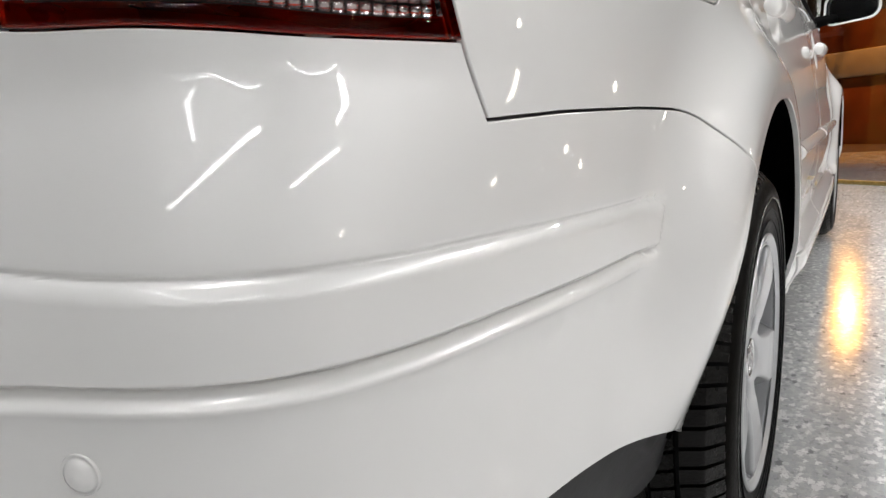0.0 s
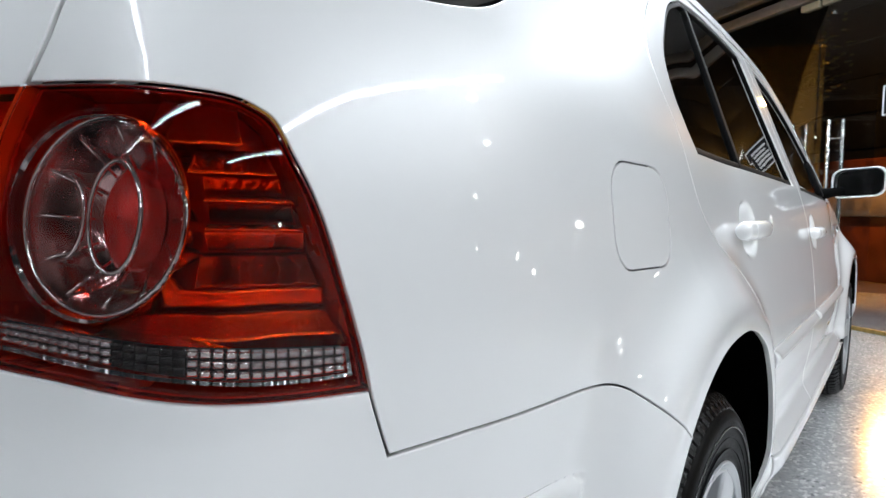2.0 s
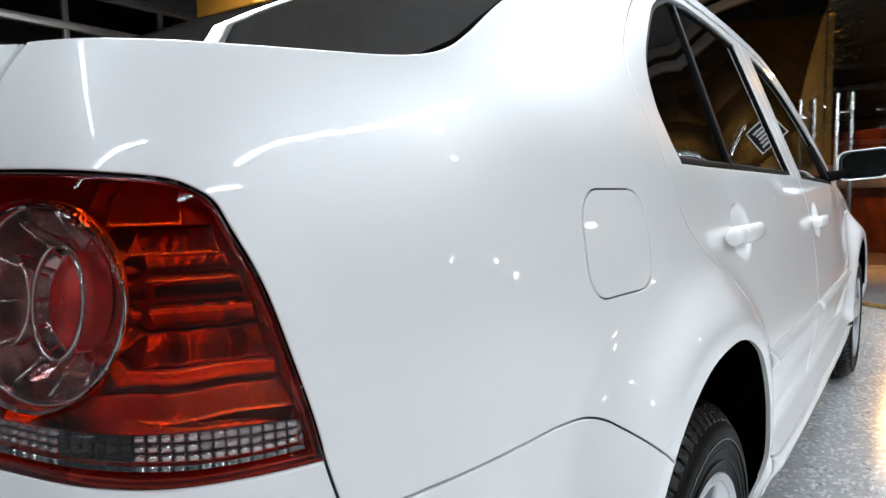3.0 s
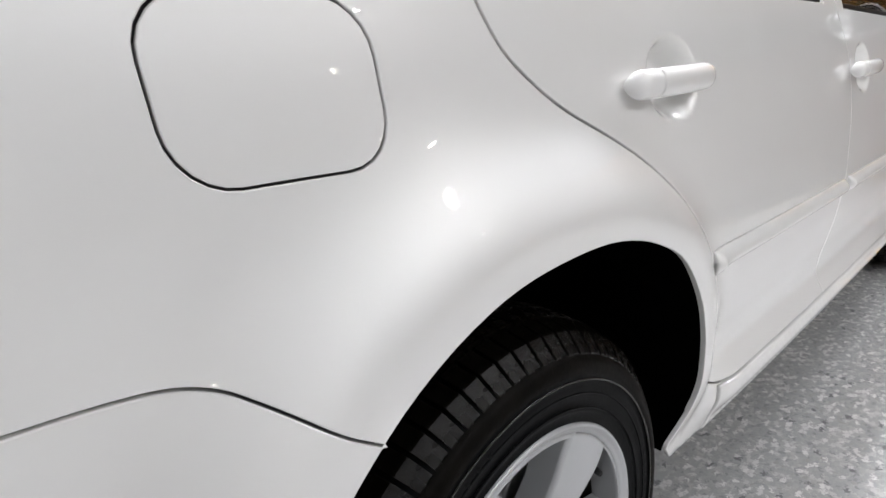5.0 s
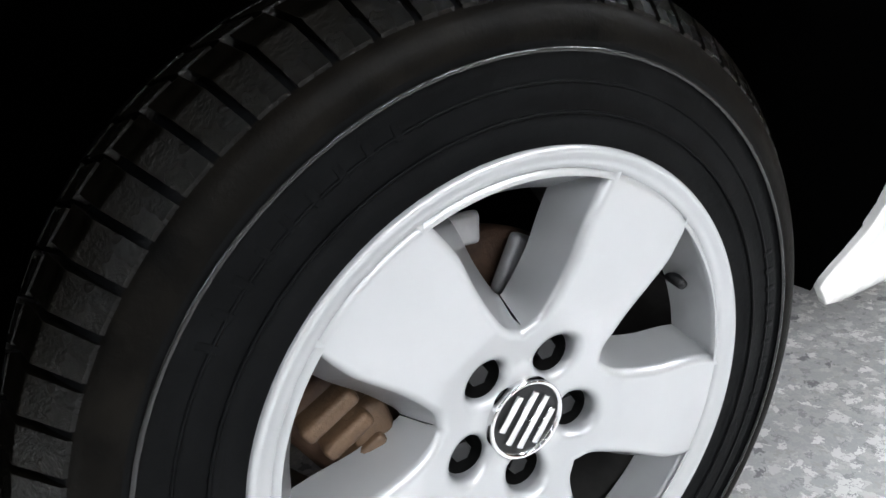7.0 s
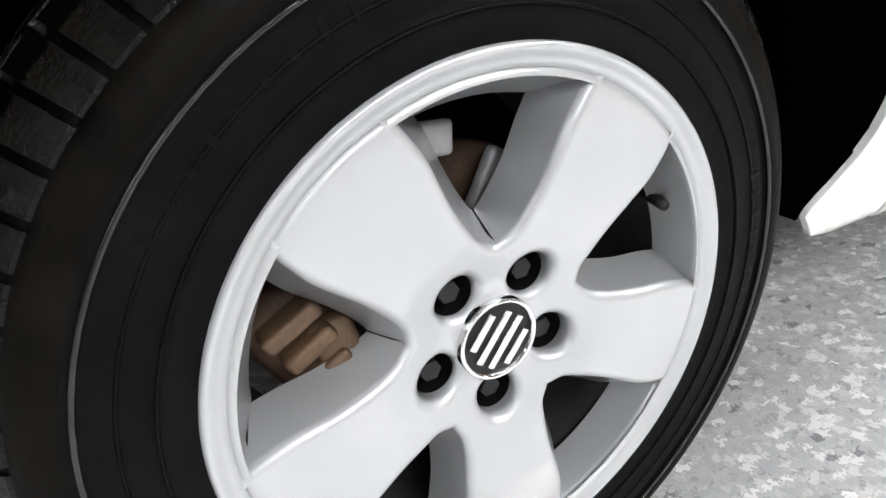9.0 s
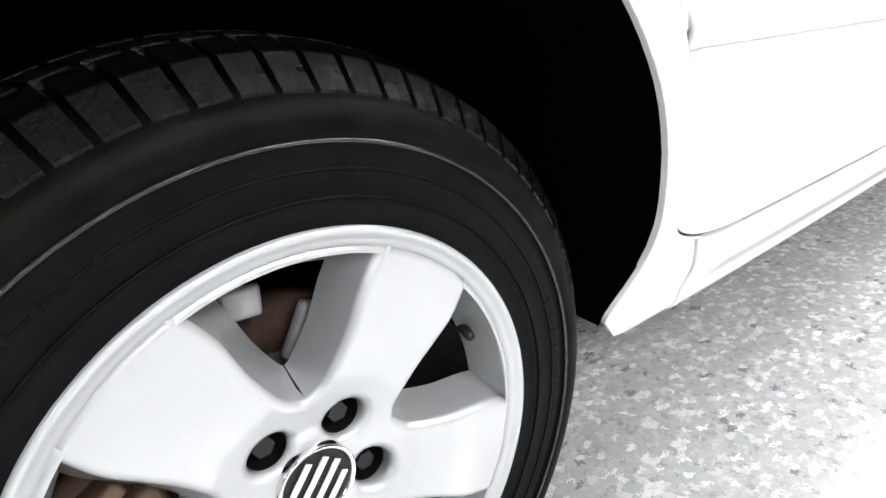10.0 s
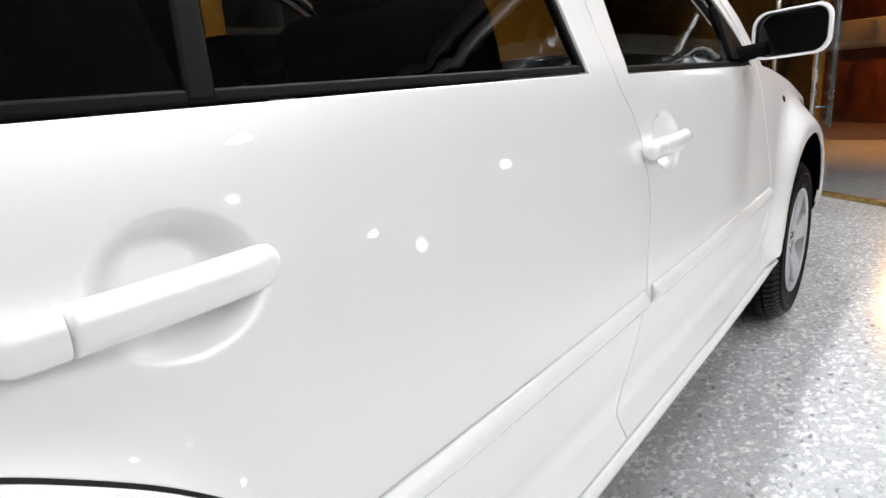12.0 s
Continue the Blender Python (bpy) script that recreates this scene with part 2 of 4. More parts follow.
def curve(points, per=8):
    """A smooth line through points (Catmull-Rom)."""
    p = np.array(points, float)
    e = np.vstack([2 * p[0] - p[1], p, 2 * p[-1] - p[-2]])
    t = np.linspace(0, 1, per, endpoint=False)[:, None]
    out = [.5 * (2 * e[i] + (e[i + 1] - e[i - 1]) * t + (2 * e[i - 1] - 5 * e[i] + 4 * e[i + 1] - e[i + 2]) * t**2 + (3 * e[i] - e[i - 1] - 3 * e[i + 1] + e[i + 2]) * t**3) for i in range(1, len(e) - 2)]
    return np.vstack(out + [p[-1:]])


def rounded(x0, x1, y0, y1, r, per=6):
    """A rectangle with round corners, anticlockwise."""
    out = []
    for cx, cy, a in ((x1 - r, y0 + r, -90), (x1 - r, y1 - r, 0), (x0 + r, y1 - r, 90), (x0 + r, y0 + r, 180)):
        out += [(cx + r * math.cos(radians(a + 90 * k / per)), cy + r * math.sin(radians(a + 90 * k / per))) for k in range(per + 1)]
    return np.array(out)


def ellipse(cx, cy, rx, ry, n=40):
    a = np.arange(n) * math.tau / n
    return np.stack([cx + rx * np.cos(a), cy + ry * np.sin(a)], 1)


def resample(poly, step):
    """Splits the long edges of a closed outline and drops doubled points."""
    out = []
    for a, b in zip(poly, np.roll(poly, -1, 0)):
        n = max(1, int(np.hypot(*(b - a)) / step + .5))
        out += [a + (b - a) * k / n for k in range(n)]
    keep = [p for i, p in enumerate(out) if np.hypot(*(p - out[i - 1])) > step * .15]
    return np.array(keep)


def outward(poly):
    """At each corner the way out of an anticlockwise outline, long enough to keep the edges parallel."""
    d = np.roll(poly, -1, 0) - poly
    d /= np.hypot(*d.T)[:, None] + 1e-12
    n = np.stack([d[:, 1], -d[:, 0]], 1)
    m = n + np.roll(n, 1, 0)
    return m / np.maximum((m * m).sum(1) / 2, .35)[:, None]


def inside(p, poly):
    x, y = p[:, 0], p[:, 1]
    hit = np.zeros(len(p), bool)
    for (ax, ay), (bx, by) in zip(poly, np.roll(poly, -1, 0)):
        hit ^= ((ay > y) != (by > y)) & (x < (bx - ax) * (y - ay) / (by - ay + 1e-15) + ax)
    return hit


def sheet(surface, outline, holes=(), step=.015, gap=.0014, roll=.0015, depth=.014, off=0.0, draft=-.002, hole_drafts=(), extra=None, mirrored=False):
    """A panel cut from a surface(a, b, out) along an outline, with holes, its edges rolled over and turned in by depth.
    mirrored: True for the other side of the car, 'both' for the two joined."""
    from mathutils.geometry import delaunay_2d_cdt
    loops = []
    for k, poly in enumerate([outline, *holes]):
        poly = np.array(poly, float)
        if (np.roll(poly[:, 0], -1) * poly[:, 1] - poly[:, 0] * np.roll(poly[:, 1], -1)).sum() > 0:
            poly = poly[::-1]
        poly = resample(poly, step * .8)
        out = outward(poly) * (1 if k == 0 else -1)
        loops.append((poly - out * (gap + roll), out))
    pts = np.vstack([p for p, _ in loops])
    lo, hi = loops[0][0].min(0), loops[0][0].max(0)
    ga, gb = np.meshgrid(np.arange(lo[0], hi[0], step), np.arange(lo[1], hi[1], step), indexing="ij")
    gb = gb + (np.arange(ga.shape[0]) % 2)[:, None] * step * .5
    grid = np.stack([ga.ravel(), gb.ravel()], 1)
    if extra is not None:
        extra = np.array(extra, float)
        d = np.array([np.hypot(*(extra - g).T).min() for g in grid])
        grid = np.vstack([grid[d > step * .5], extra])
    ok = inside(grid, loops[0][0])
    for p, _ in loops[1:]:
        ok &= ~inside(grid, p)
    grid = grid[ok]
    near = np.full(len(grid), 9.0)
    for i in range(0, len(pts), 200):
        near = np.minimum(near, np.hypot(grid[:, None, 0] - pts[None, i:i + 200, 0], grid[:, None, 1] - pts[None, i:i + 200, 1]).min(1))
    grid = grid[near > step * .4]
    allp = np.vstack([pts, grid])
    edges, at = [], 0
    for p, _ in loops:
        n = len(p)
        edges += [(at + i, at + (i + 1) % n) for i in range(n)]
        at += n
    v2, _, tri, _, _, _ = delaunay_2d_cdt([Vector(p) for p in allp], edges, [], 0, 1e-6)
    v2 = np.array([tuple(v) for v in v2])
    tri = np.array([t for t in tri if len(t) == 3])
    mid = v2[tri].mean(1)
    ok = inside(mid, loops[0][0])
    for p, _ in loops[1:]:
        ok &= ~inside(mid, p)
    tri = tri[ok]
    e = 1e-3

    def frame_of(p):
        ta = surface(p[:, 0] + e, p[:, 1], off) - surface(p[:, 0] - e, p[:, 1], off)
        tb = surface(p[:, 0], p[:, 1] + e, off) - surface(p[:, 0], p[:, 1] - e, off)
        n = np.cross(ta, tb)
        return ta / (2 * e), tb / (2 * e), n / np.linalg.norm(n, axis=1)[:, None]
    verts, norms = [surface(v2[:, 0], v2[:, 1], off)], [frame_of(v2)[2]]
    faces = [tuple(t) for t in tri]
    a, b, c = (verts[0][tri[:, i]] for i in range(3))
    if (np.cross(b - a, c - a) * norms[0][tri[:, 0]]).sum() < 0:
        faces = [t[::-1] for t in faces]
    count = len(v2)
    for k, (poly, out) in enumerate(loops):
        lean = hole_drafts[k - 1] if k and hole_drafts else draft
        ta, tb, n = frame_of(poly)
        side = ta * out[:, :1] + tb * out[:, 1:]
        side /= np.linalg.norm(side, axis=1)[:, None]
        rings = []
        for push, down, tilt in ((0, 0, 0), (roll * .38, roll * .08, 22), (roll * .71, roll * .29, 45), (roll * .92, roll * .62, 67), (roll, roll, 90), (roll + lean, max(depth, roll * 1.5), 90)):
            q = poly + out * push
            verts.append(surface(q[:, 0], q[:, 1], off - down))
            norms.append(n * math.cos(radians(tilt)) + side * math.sin(radians(tilt)))
            rings.append(count)
            count += len(poly)
        m = len(poly)
        flip = None
        for r0, r1 in zip(rings, rings[1:]):
            for i in range(m):
                j = (i + 1) % m
                q = (r0 + i, r0 + j, r1 + j, r1 + i)
                if flip is None:
                    V, N = np.vstack(verts), np.vstack(norms)
                    flip = np.dot(np.cross(V[q[1]] - V[q[0]], V[rings[-1] + i] - V[q[0]]), side[i]) < 0
                faces.append(q[::-1] if flip else q)
    verts, norms = np.vstack(verts), np.vstack(norms)
    if mirrored:
        mv, mn = verts * (-1, 1, 1), norms * (-1, 1, 1)
        if mirrored == "both":
            faces = faces + [tuple(i + len(verts) for i in f[::-1]) for f in faces]
            verts, norms = np.vstack([verts, mv]), np.vstack([norms, mn])
        else:
            verts, norms, faces = mv, mn, [f[::-1] for f in faces]
    return from_lists("sheet", verts, [tuple(int(i) for i in f) for f in faces], norms)

# ---- the car's skin ----
# u runs round the car in plan, from the middle of the tail to the middle of the nose (along the flank u is y); z is the height


def steady(xs, ys):
    """A monotone cubic through points."""
    xs, ys = np.array(xs, float), np.array(ys, float)
    h = np.diff(xs)
    d = np.diff(ys) / h
    m = np.zeros(len(xs))
    m[0], m[-1] = d[0], d[-1]
    for i in range(1, len(xs) - 1):
        if d[i - 1] * d[i] > 0:
            w1, w2 = 2 * h[i] + h[i - 1], h[i] + 2 * h[i - 1]
            m[i] = (w1 + w2) / (w1 / d[i - 1] + w2 / d[i])

    def f(x):
        x = np.clip(np.asarray(x, float), xs[0], xs[-1])
        i = np.clip(np.searchsorted(xs, x) - 1, 0, len(xs) - 2)
        t = (x - xs[i]) / h[i]
        return (2*t**3 - 3*t**2 + 1) * ys[i] + (t**3 - 2*t**2 + t) * h[i] * m[i] + (3*t**2 - 2*t**3) * ys[i + 1] + (t**3 - t**2) * h[i] * m[i + 1]
    return f


def smooth(a, b, x):
    t = np.clip((np.asarray(x, float) - a) / (b - a), 0, 1)
    return t * t * (3 - 2 * t)


PLAN = np.array([(0, .05), (.25, .062), (.45, .118), (.584, .181), (.682, .232), (.729, .303), (.753, .372), (.773, .45), (.79, .62), (.80, .80), (.81, 1.0), (.824, 1.4), (.829, 1.8),
                 (.829, 2.4), (.824, 2.9), (.81, 3.35), (.795, 3.7), (.765, 3.98), (.70, 4.18), (.5, 4.34), (.25, 4.40), (0, 4.41)])


def spline(P, n=40):
    """A natural cubic spline over chord length."""
    c = np.r_[0, np.cumsum(np.hypot(*np.diff(P, axis=0).T))]
    k, h = len(P), np.diff(c)
    A, B = np.eye(k), np.zeros((k, 2))
    for i in range(1, k - 1):
        A[i, i - 1:i + 2] = h[i - 1], 2 * (h[i - 1] + h[i]), h[i]
        B[i] = 6 * ((P[i + 1] - P[i]) / h[i] - (P[i] - P[i - 1]) / h[i - 1])
    M, out = np.linalg.solve(A, B), []
    for i in range(k - 1):
        t = np.linspace(0, h[i], n, endpoint=False)[:, None]
        out.append(P[i] + ((P[i + 1] - P[i]) / h[i] - h[i] * (2 * M[i] + M[i + 1]) / 6) * t + M[i] / 2 * t**2 + (M[i + 1] - M[i]) / (6 * h[i]) * t**3)
    return np.vstack(out + [P[-1:]])


QP = spline(PLAN)
SP = np.r_[0, np.cumsum(np.hypot(*np.diff(QP, axis=0).T))]
HALF = np.argmin(abs(QP[:, 1] - 1.0) + 9 * (QP[:, 0] < .5))
SP = SP - SP[HALF] + QP[HALF, 1]
TG = np.gradient(QP, SP, axis=0)
TG /= np.hypot(*TG.T)[:, None]
NG = np.stack([TG[:, 1], -TG[:, 0]], 1)
U0, U1 = SP[0], SP[-1]
LEVELS = [.18, .22, .27, .32, .38, .45, .52, .60, .70, .80, .86, .95, 1.0, 1.05, 1.2, 1.45]
door_side = steady([.18, .22, .25, .28, .31, .335, .352, .367, .385, .405, .43, .47, .52, .60, .70, .80, .86, .95, 1.0, 1.05, 1.2, 1.45], [-.08, -.05, -.025, 0, .004, .005, .005, .004, .003, .002, .002, .007, .012, .013, 0, -.016, -.026, -.046, -.066, -.0865, -.147, -.2485])
tail_side = steady(LEVELS, [-.06, -.045, -.025, -.01, -.003, 0, .001, .001, .0, -.003, -.007, -.02, -.033, -.052, -.122, -.2395])


def bulge(z):
    """The barrel shape of the bumper."""
    z = np.asarray(z, float)
    over = .0415 * (1 - (np.maximum(z - .53, 0) / .185) ** 1.7)
    return np.where(z > .53, .5 * (over + np.sqrt(over ** 2 + .0018 ** 2)), .0415 - .10 * (np.maximum(.53 - z, 0) / .35) ** 2)


def bulge_on(u):
    return .5 - .5 * np.tanh((np.asarray(u, float) - .30) / .17)


groove_top = steady([-.7, .05, .12, .20, .35, .60], [.626, .624, .6175, .613, .6095, .602])
groove_low = steady([-.7, .05, .20, .35, .60], [.563, .561, .5585, .5605, .5585])
ARCHES = ((1.026, .362), (3.58, .362))


arch_line = steady([-14, -8, 0, 12, 20, 30, 44, 60, 76, 92, 110, 136, 157, 178, 190, 250], [.279, .291, .313, .335, .346, .352, .351, .337, .326, .320, .327, .344, .362, .372, .368, .325])


def arch_radius(a):
    """The arch widens towards its back; a in degrees from straight ahead."""
    return arch_line(np.mod(np.asarray(a, float) + 90, 360) - 90)


CUPS = ((1.315, .839), (2.245, .824))  # the hollows behind the door handles


def offset(u, z):
    """How far the skin stands out from the plan's outline."""
    u, z = np.asarray(u, float), np.asarray(z, float)
    w = smooth(.75, 1.3, u) * smooth(4.1, 3.6, u)
    o = tail_side(z) * (1 - w) + door_side(z) * w + bulge(z) * np.where(u < 2.2, bulge_on(u), bulge_on(3.55 - u + .4))
    px = np.interp(u, SP, QP[:, 0])
    for i, (ya, za) in enumerate(ARCHES):
        r = np.hypot(u - ya, z - za)
        lip = .852 - (1 - smooth(.22, .56, z)) * (np.where(u < ya, .075, 0.0) if i == 0 else 0.0) - np.where((u > ya) | (i == 1), (1 - smooth(.22, .42, z)) * .045, 0.0)
        a = np.degrees(np.arctan2(z - za, u - ya))
        t = np.clip((r - arch_radius(a) - .024) / np.interp(a, [30, 70, 105], [.10, .13, .175]), 0, 1)
        k = (1 - t) ** 3 * (1 + 3 * t)
        o = o + np.maximum(lip - px - o, 0) * k
    o = o + .023 * smooth(.285, .338, z) * smooth(.412, .352, z) * smooth(1.37, 1.50, u) * smooth(3.24, 3.12, u)
    for yc, zc in CUPS:
        r = np.hypot((u - yc) / .066, (z - zc) / .054)
        o = o - .040 * smooth(1.06, .42, r)
    top, low = groove_top(u), groove_low(u)
    end = smooth(0, .010, .598 - (top - z) * .55 - u)
    d, e = z - top, z - low
    o = o + .0030 * smooth(.0005, -.010, d) * smooth(-.002, .006, e) * end - .0032 * np.exp(-((d - .0012) / .0022) ** 2) * end
    o = o - .0068 * np.exp(-((e + .0005) / .0026) ** 2) * end + .0050 * np.exp(-((e + .010) / .0055) ** 2) * smooth(.585, .50, u)
    return o


def skin(u, z, out=0.0):
    o = offset(u, z) + out
    u = np.asarray(u, float)
    return np.stack([np.interp(u, SP, QP[:, 0]) + np.interp(u, SP, NG[:, 0]) * o, np.interp(u, SP, QP[:, 1]) + np.interp(u, SP, NG[:, 1]) * o, np.asarray(z, float) + 0 * o], -1)


def arch(k, a0, a1, n=40, more=0.0):
    """Points of a wheel arch between two angles."""
    ya, za = ARCHES[k]
    r = arch_radius(np.linspace(a0, a1, n)) + more
    a = np.radians(np.linspace(a0, a1, n))
    return np.stack([ya + r * np.cos(a), za + r * np.sin(a)], 1)


def join(*lines):
    return np.vstack([np.array(l, float) for l in lines])


# the lines along which the panels meet
LIGHT_TOP = curve([(.101, .935), (.175, .933), (.222, .930), (.25, .927), (.265, .922), (.279, .913), (.289, .895), (.308, .856), (.325, .803), (.337, .762), (.344, .731)])
LIGHT_LOW = curve([(.344, .731), (.29, .732), (.245, .734), (.20, .739), (.15, .745), (.10, .749), (.068, .753)])
LIGHT_GAP = curve([(.068, .753), (.070, .80), (.079, .862), (.087, .90), (.101, .935)])
LID_GAP = curve([(.101, .935), (.112, .965), (.119, .996), (.135, 1.021)])
BUMPER_LINE = join([(.344, .731), (.357, .683)], curve([(.43, .685), (.55, .684), (.62, .682), (.655, .679), (.68, .671), (.70, .658), (.72, .643), (.745, .623), (.780, .598)]))
TIP = math.degrees(math.atan2(.598 - ARCHES[0][1], .780 - ARCHES[0][0]))
DOOR_BACK = curve([(1.43, 1.358), (1.30, 1.33), (1.17, 1.273), (1.01, 1.168), (.938, 1.105), (.922, 1.047), (.934, 1.0), (.945, .957), (.963, .915), (.99, .876), (1.035, .842), (1.08, .815), (1.15, .782), (1.205, .752), (1.27, .707), (1.33, .65), (1.375, .59), (1.399, .535), (1.404, .48), (1.397, .43), (1.388, .40)])
DOOR_FOOT = curve([(1.388, .40), (1.406, .379), (1.44, .364), (1.5, .362)])
B_GAP = curve([(2.06, 1.362), (2.065, 1.2), (2.068, 1.067), (2.078, .944), (2.118, .877), (2.137, .80), (2.126, .72), (2.085, .64), (2.070, .587), (2.055, .549), (2.022, .486), (1.990, .424), (1.972, .398), (1.966, .362)])
DOOR_FRONT = curve([(3.03, .944), (3.045, .85), (3.05, .70), (3.04, .55), (3.02, .43), (2.99, .362)])
GLASS_EDGE = curve([(1.19, 1.372), (.95, 1.285), (.75, 1.185), (.628, 1.118), (.545, 1.067), (.495, 1.042), (.44, 1.030), (.36, 1.024), (.25, 1.020), (.135, 1.021)])

car = thing("sedan_car", "glossy white four-door sedan parked on terrazzo floor", "car")
QUARTER = join(LIGHT_TOP, BUMPER_LINE[1:], arch(0, TIP, -12), [(1.325, .276), (1.37, .264), (1.44, .262), (1.44, .360)], DOOR_FOOT[::-1][6:], DOOR_BACK[::-1][1:], [(1.32, 1.378)], GLASS_EDGE, LID_GAP[::-1][1:])
FUEL = join(rounded(.676, .841, .796, .919, .042)) + 0
FUEL[:, 0] += (FUEL[:, 1] - .857) * -.08
BUMPER = join([(U0, .35)], curve([(.0, .36), (.25, .39), (.40, .40), (.48, .393), (.56, .376), (.63, .350), (.668, .327)]), arch(0, 185, TIP, 26)[1:], BUMPER_LINE[::-1][1:], LIGHT_LOW[1:], [(.05, .748), (U0, .745)])
fine = [(u, line(u) + d) for u in np.arange(-.3, .60, .014) for line in (groove_top, groove_low) for d in (-.018, -.012, -.008, -.005, -.003, -.0015, 0, .0015, .003, .006, .011)]
fine += [(.552 + .0045 * i, .545 + .0045 * k) for i in range(13) for k in range(16)]
WIN_BACK = join(curve([(1.40, 1.33), (1.28, 1.283), (1.17, 1.208), (1.055, 1.122), (1.005, 1.05), (1.008, 1.0), (1.030, .960)]), [(1.988, .958), (1.972, 1.15), (1.96, 1.335)], curve([(1.96, 1.335), (1.75, 1.342), (1.55, 1.342), (1.40, 1.33)])[1:-1])
WIN_FRONT = join([(2.132, .952), (2.98, .940)], curve([(2.98, .945), (2.90, 1.045), (2.73, 1.17), (2.55, 1.265), (2.36, 1.318), (2.165, 1.335)])[1:], [(2.15, 1.15)])
DOOR_R = join(DOOR_BACK, DOOR_FOOT[1:], [(1.966, .362)], B_GAP[::-1][1:], curve([(2.06, 1.362), (1.75, 1.366), (1.43, 1.358)])[1:-1])
DOOR_F = join(B_GAP, DOOR_FRONT[::-1], curve([(3.03, .944), (2.93, 1.066), (2.75, 1.195), (2.56, 1.295), (2.35, 1.345), (2.06, 1.362)])[1:-1])
SILL = join([(1.44, .262), (3.19, .262), (3.20, .33), (2.99, .362), (1.5, .362), (1.44, .36)])
FENDER = join(DOOR_FRONT, [(3.20, .345)], arch(1, 184, 2, 50), [(3.93, .40), (3.95, .62), (3.86, .70), (3.80, .80)], curve([(3.80, .80), (3.5, .875), (3.2, .925), (3.03, .944)])[1:-1])
NOSE = join([(3.89, .38), (3.93, .26), (U1, .24), (U1, .76), (4.2, .76), (3.86, .70), (3.95, .62)])
cup_points = [(yc + .005 * i, zc + .005 * k) for yc, zc in CUPS for i in range(-15, 16) for k in range(-14, 15) if i * i + k * k < 215]
for side in (False, True):
    q = part("quarter_panel", sheet(skin, QUARTER, [FUEL], .014, mirrored=side, depth=.009), PAINT, car)
    part("fuel_door", sheet(skin, FUEL, mirrored=side, gap=.0006), PAINT, q)
    for name, outline, hole in (("rear_door", DOOR_R, WIN_BACK), ("front_door", DOOR_F, WIN_FRONT)):
        d = part(name, sheet(skin, outline, [hole], .014, mirrored=side, gap=.0018, depth=.018, extra=[p for p in cup_points if (p[0] < 1.8) == (name == "rear_door")]), PAINT, car)
        ring = resample(hole[::-1], .012)
        if (np.roll(ring[:, 0], -1) * ring[:, 1] - ring[:, 0] * np.roll(ring[:, 1], -1)).sum() > 0:
            ring = ring[::-1]
        inner = ring - outward(ring) * .012
        part("door_lining", sheet(skin, outline, [hole], .03, off=-.021, gap=.008, roll=.001, depth=.002, mirrored=side), LINING, d, "dark inner door lining")
        part("window_seal", sheet(skin, hole, [inner], .012, off=-.004, gap=.0005, roll=.003, mirrored=side), TRIM, d, "black rubber window seal")
        part("window_glass", sheet(skin, inner, (), .03, off=-.010, gap=-.004, roll=.0005, depth=.003, mirrored=side), DARKGLASS, d, "dark tinted window glass")
        u0, u1 = (1.384, 2.062) if name == "rear_door" else (2.094, 3.03)
        part("rub_strip", sheet(lambda a, b, o: skin(a, b, o + .002 + .014 * (1 - np.clip((b - .579) / .018, -1, 1) ** 2) * np.sqrt(np.clip(np.minimum(a - u0, u1 - a) / .012, 0, 1))), rounded(u0, u1, .561, .597, .005), (), .005, gap=0, roll=.0015, depth=.010, draft=0, mirrored=side), PAINT, d, "white moulded rub strip")
        uc, zc = CUPS[0] if name == "rear_door" else CUPS[1]
        for nm, a, b in (("handle_cap", -.128, -.0845), ("door_handle", -.0830, .070)):
            rows = []
            for s in (1 - np.cos(np.linspace(.02, math.pi - .001, 19))) / 2:
                u = uc + a + (b - a) * s
                end = min(1.0, math.sqrt(max(0.0, 1 - (1 - min(s / (.4 if nm == "handle_cap" else .0005), 1)) ** 2)), math.sqrt(max(0.0, 1 - (1 - min((1 - s) / (.0005 if nm == "handle_cap" else .17), 1)) ** 2)))
                lift = .014 + .008 * math.cos((u - uc + .02) * 14)
                hz, hd = .0172 * (.02 + .98 * end), .0135 * (.02 + .98 * end)
                c = zc + (u - uc) * .02
                base = offset(np.array([uc - .1]), np.array([c]))[0]
                rows.append([tuple(skin(np.array([u]), np.array([c + hz * math.cos(t)]), 0)[0] * 0 + np.array([
                    np.interp(u, SP, QP[:, 0]) + base + lift * (.35 + .65 * end) + hd * math.sin(t) * (1.0 if math.sin(t) > 0 else .8), u, c + hz * math.cos(t)])) for t in np.linspace(0, math.tau, 21)])
            if side:
                rows = [[(-x, y, z) for x, y, z in r][::-1] for r in rows]
            me = loft(rows)
            part(nm, me, PAINT, d)
        if name == "rear_door":
            bar = join([(1.357, .962), (1.381, .962), (1.459, 1.325), (1.440, 1.322)])
            part("window_divider", sheet(skin, bar, (), .02, off=-.003, gap=0, roll=.003, mirrored=side), TRIM, d, "black upright window divider bar")
        else:
            sail = join([(2.79, .958), (2.965, .958), (2.90, 1.03), (2.81, 1.095)])
            part("mirror_sail", sheet(skin, sail, (), .02, off=.002, gap=0, roll=.004, mirrored=side), TRIM, d, "black triangular mirror base")
    part("sill", sheet(skin, SILL, (), .012, mirrored=side, off=.003, roll=.004, depth=.03), PAINT, car)
    part("front_fender", sheet(skin, FENDER, (), .016, mirrored=side, depth=.009), PAINT, car)
    part("side_marker", sheet(skin, ellipse(3.36, .822, .021, .012, 24), (), .006, mirrored=side, off=.004, gap=0, roll=.003, depth=.006), CHROME, car, "small chrome side marker on the fender")
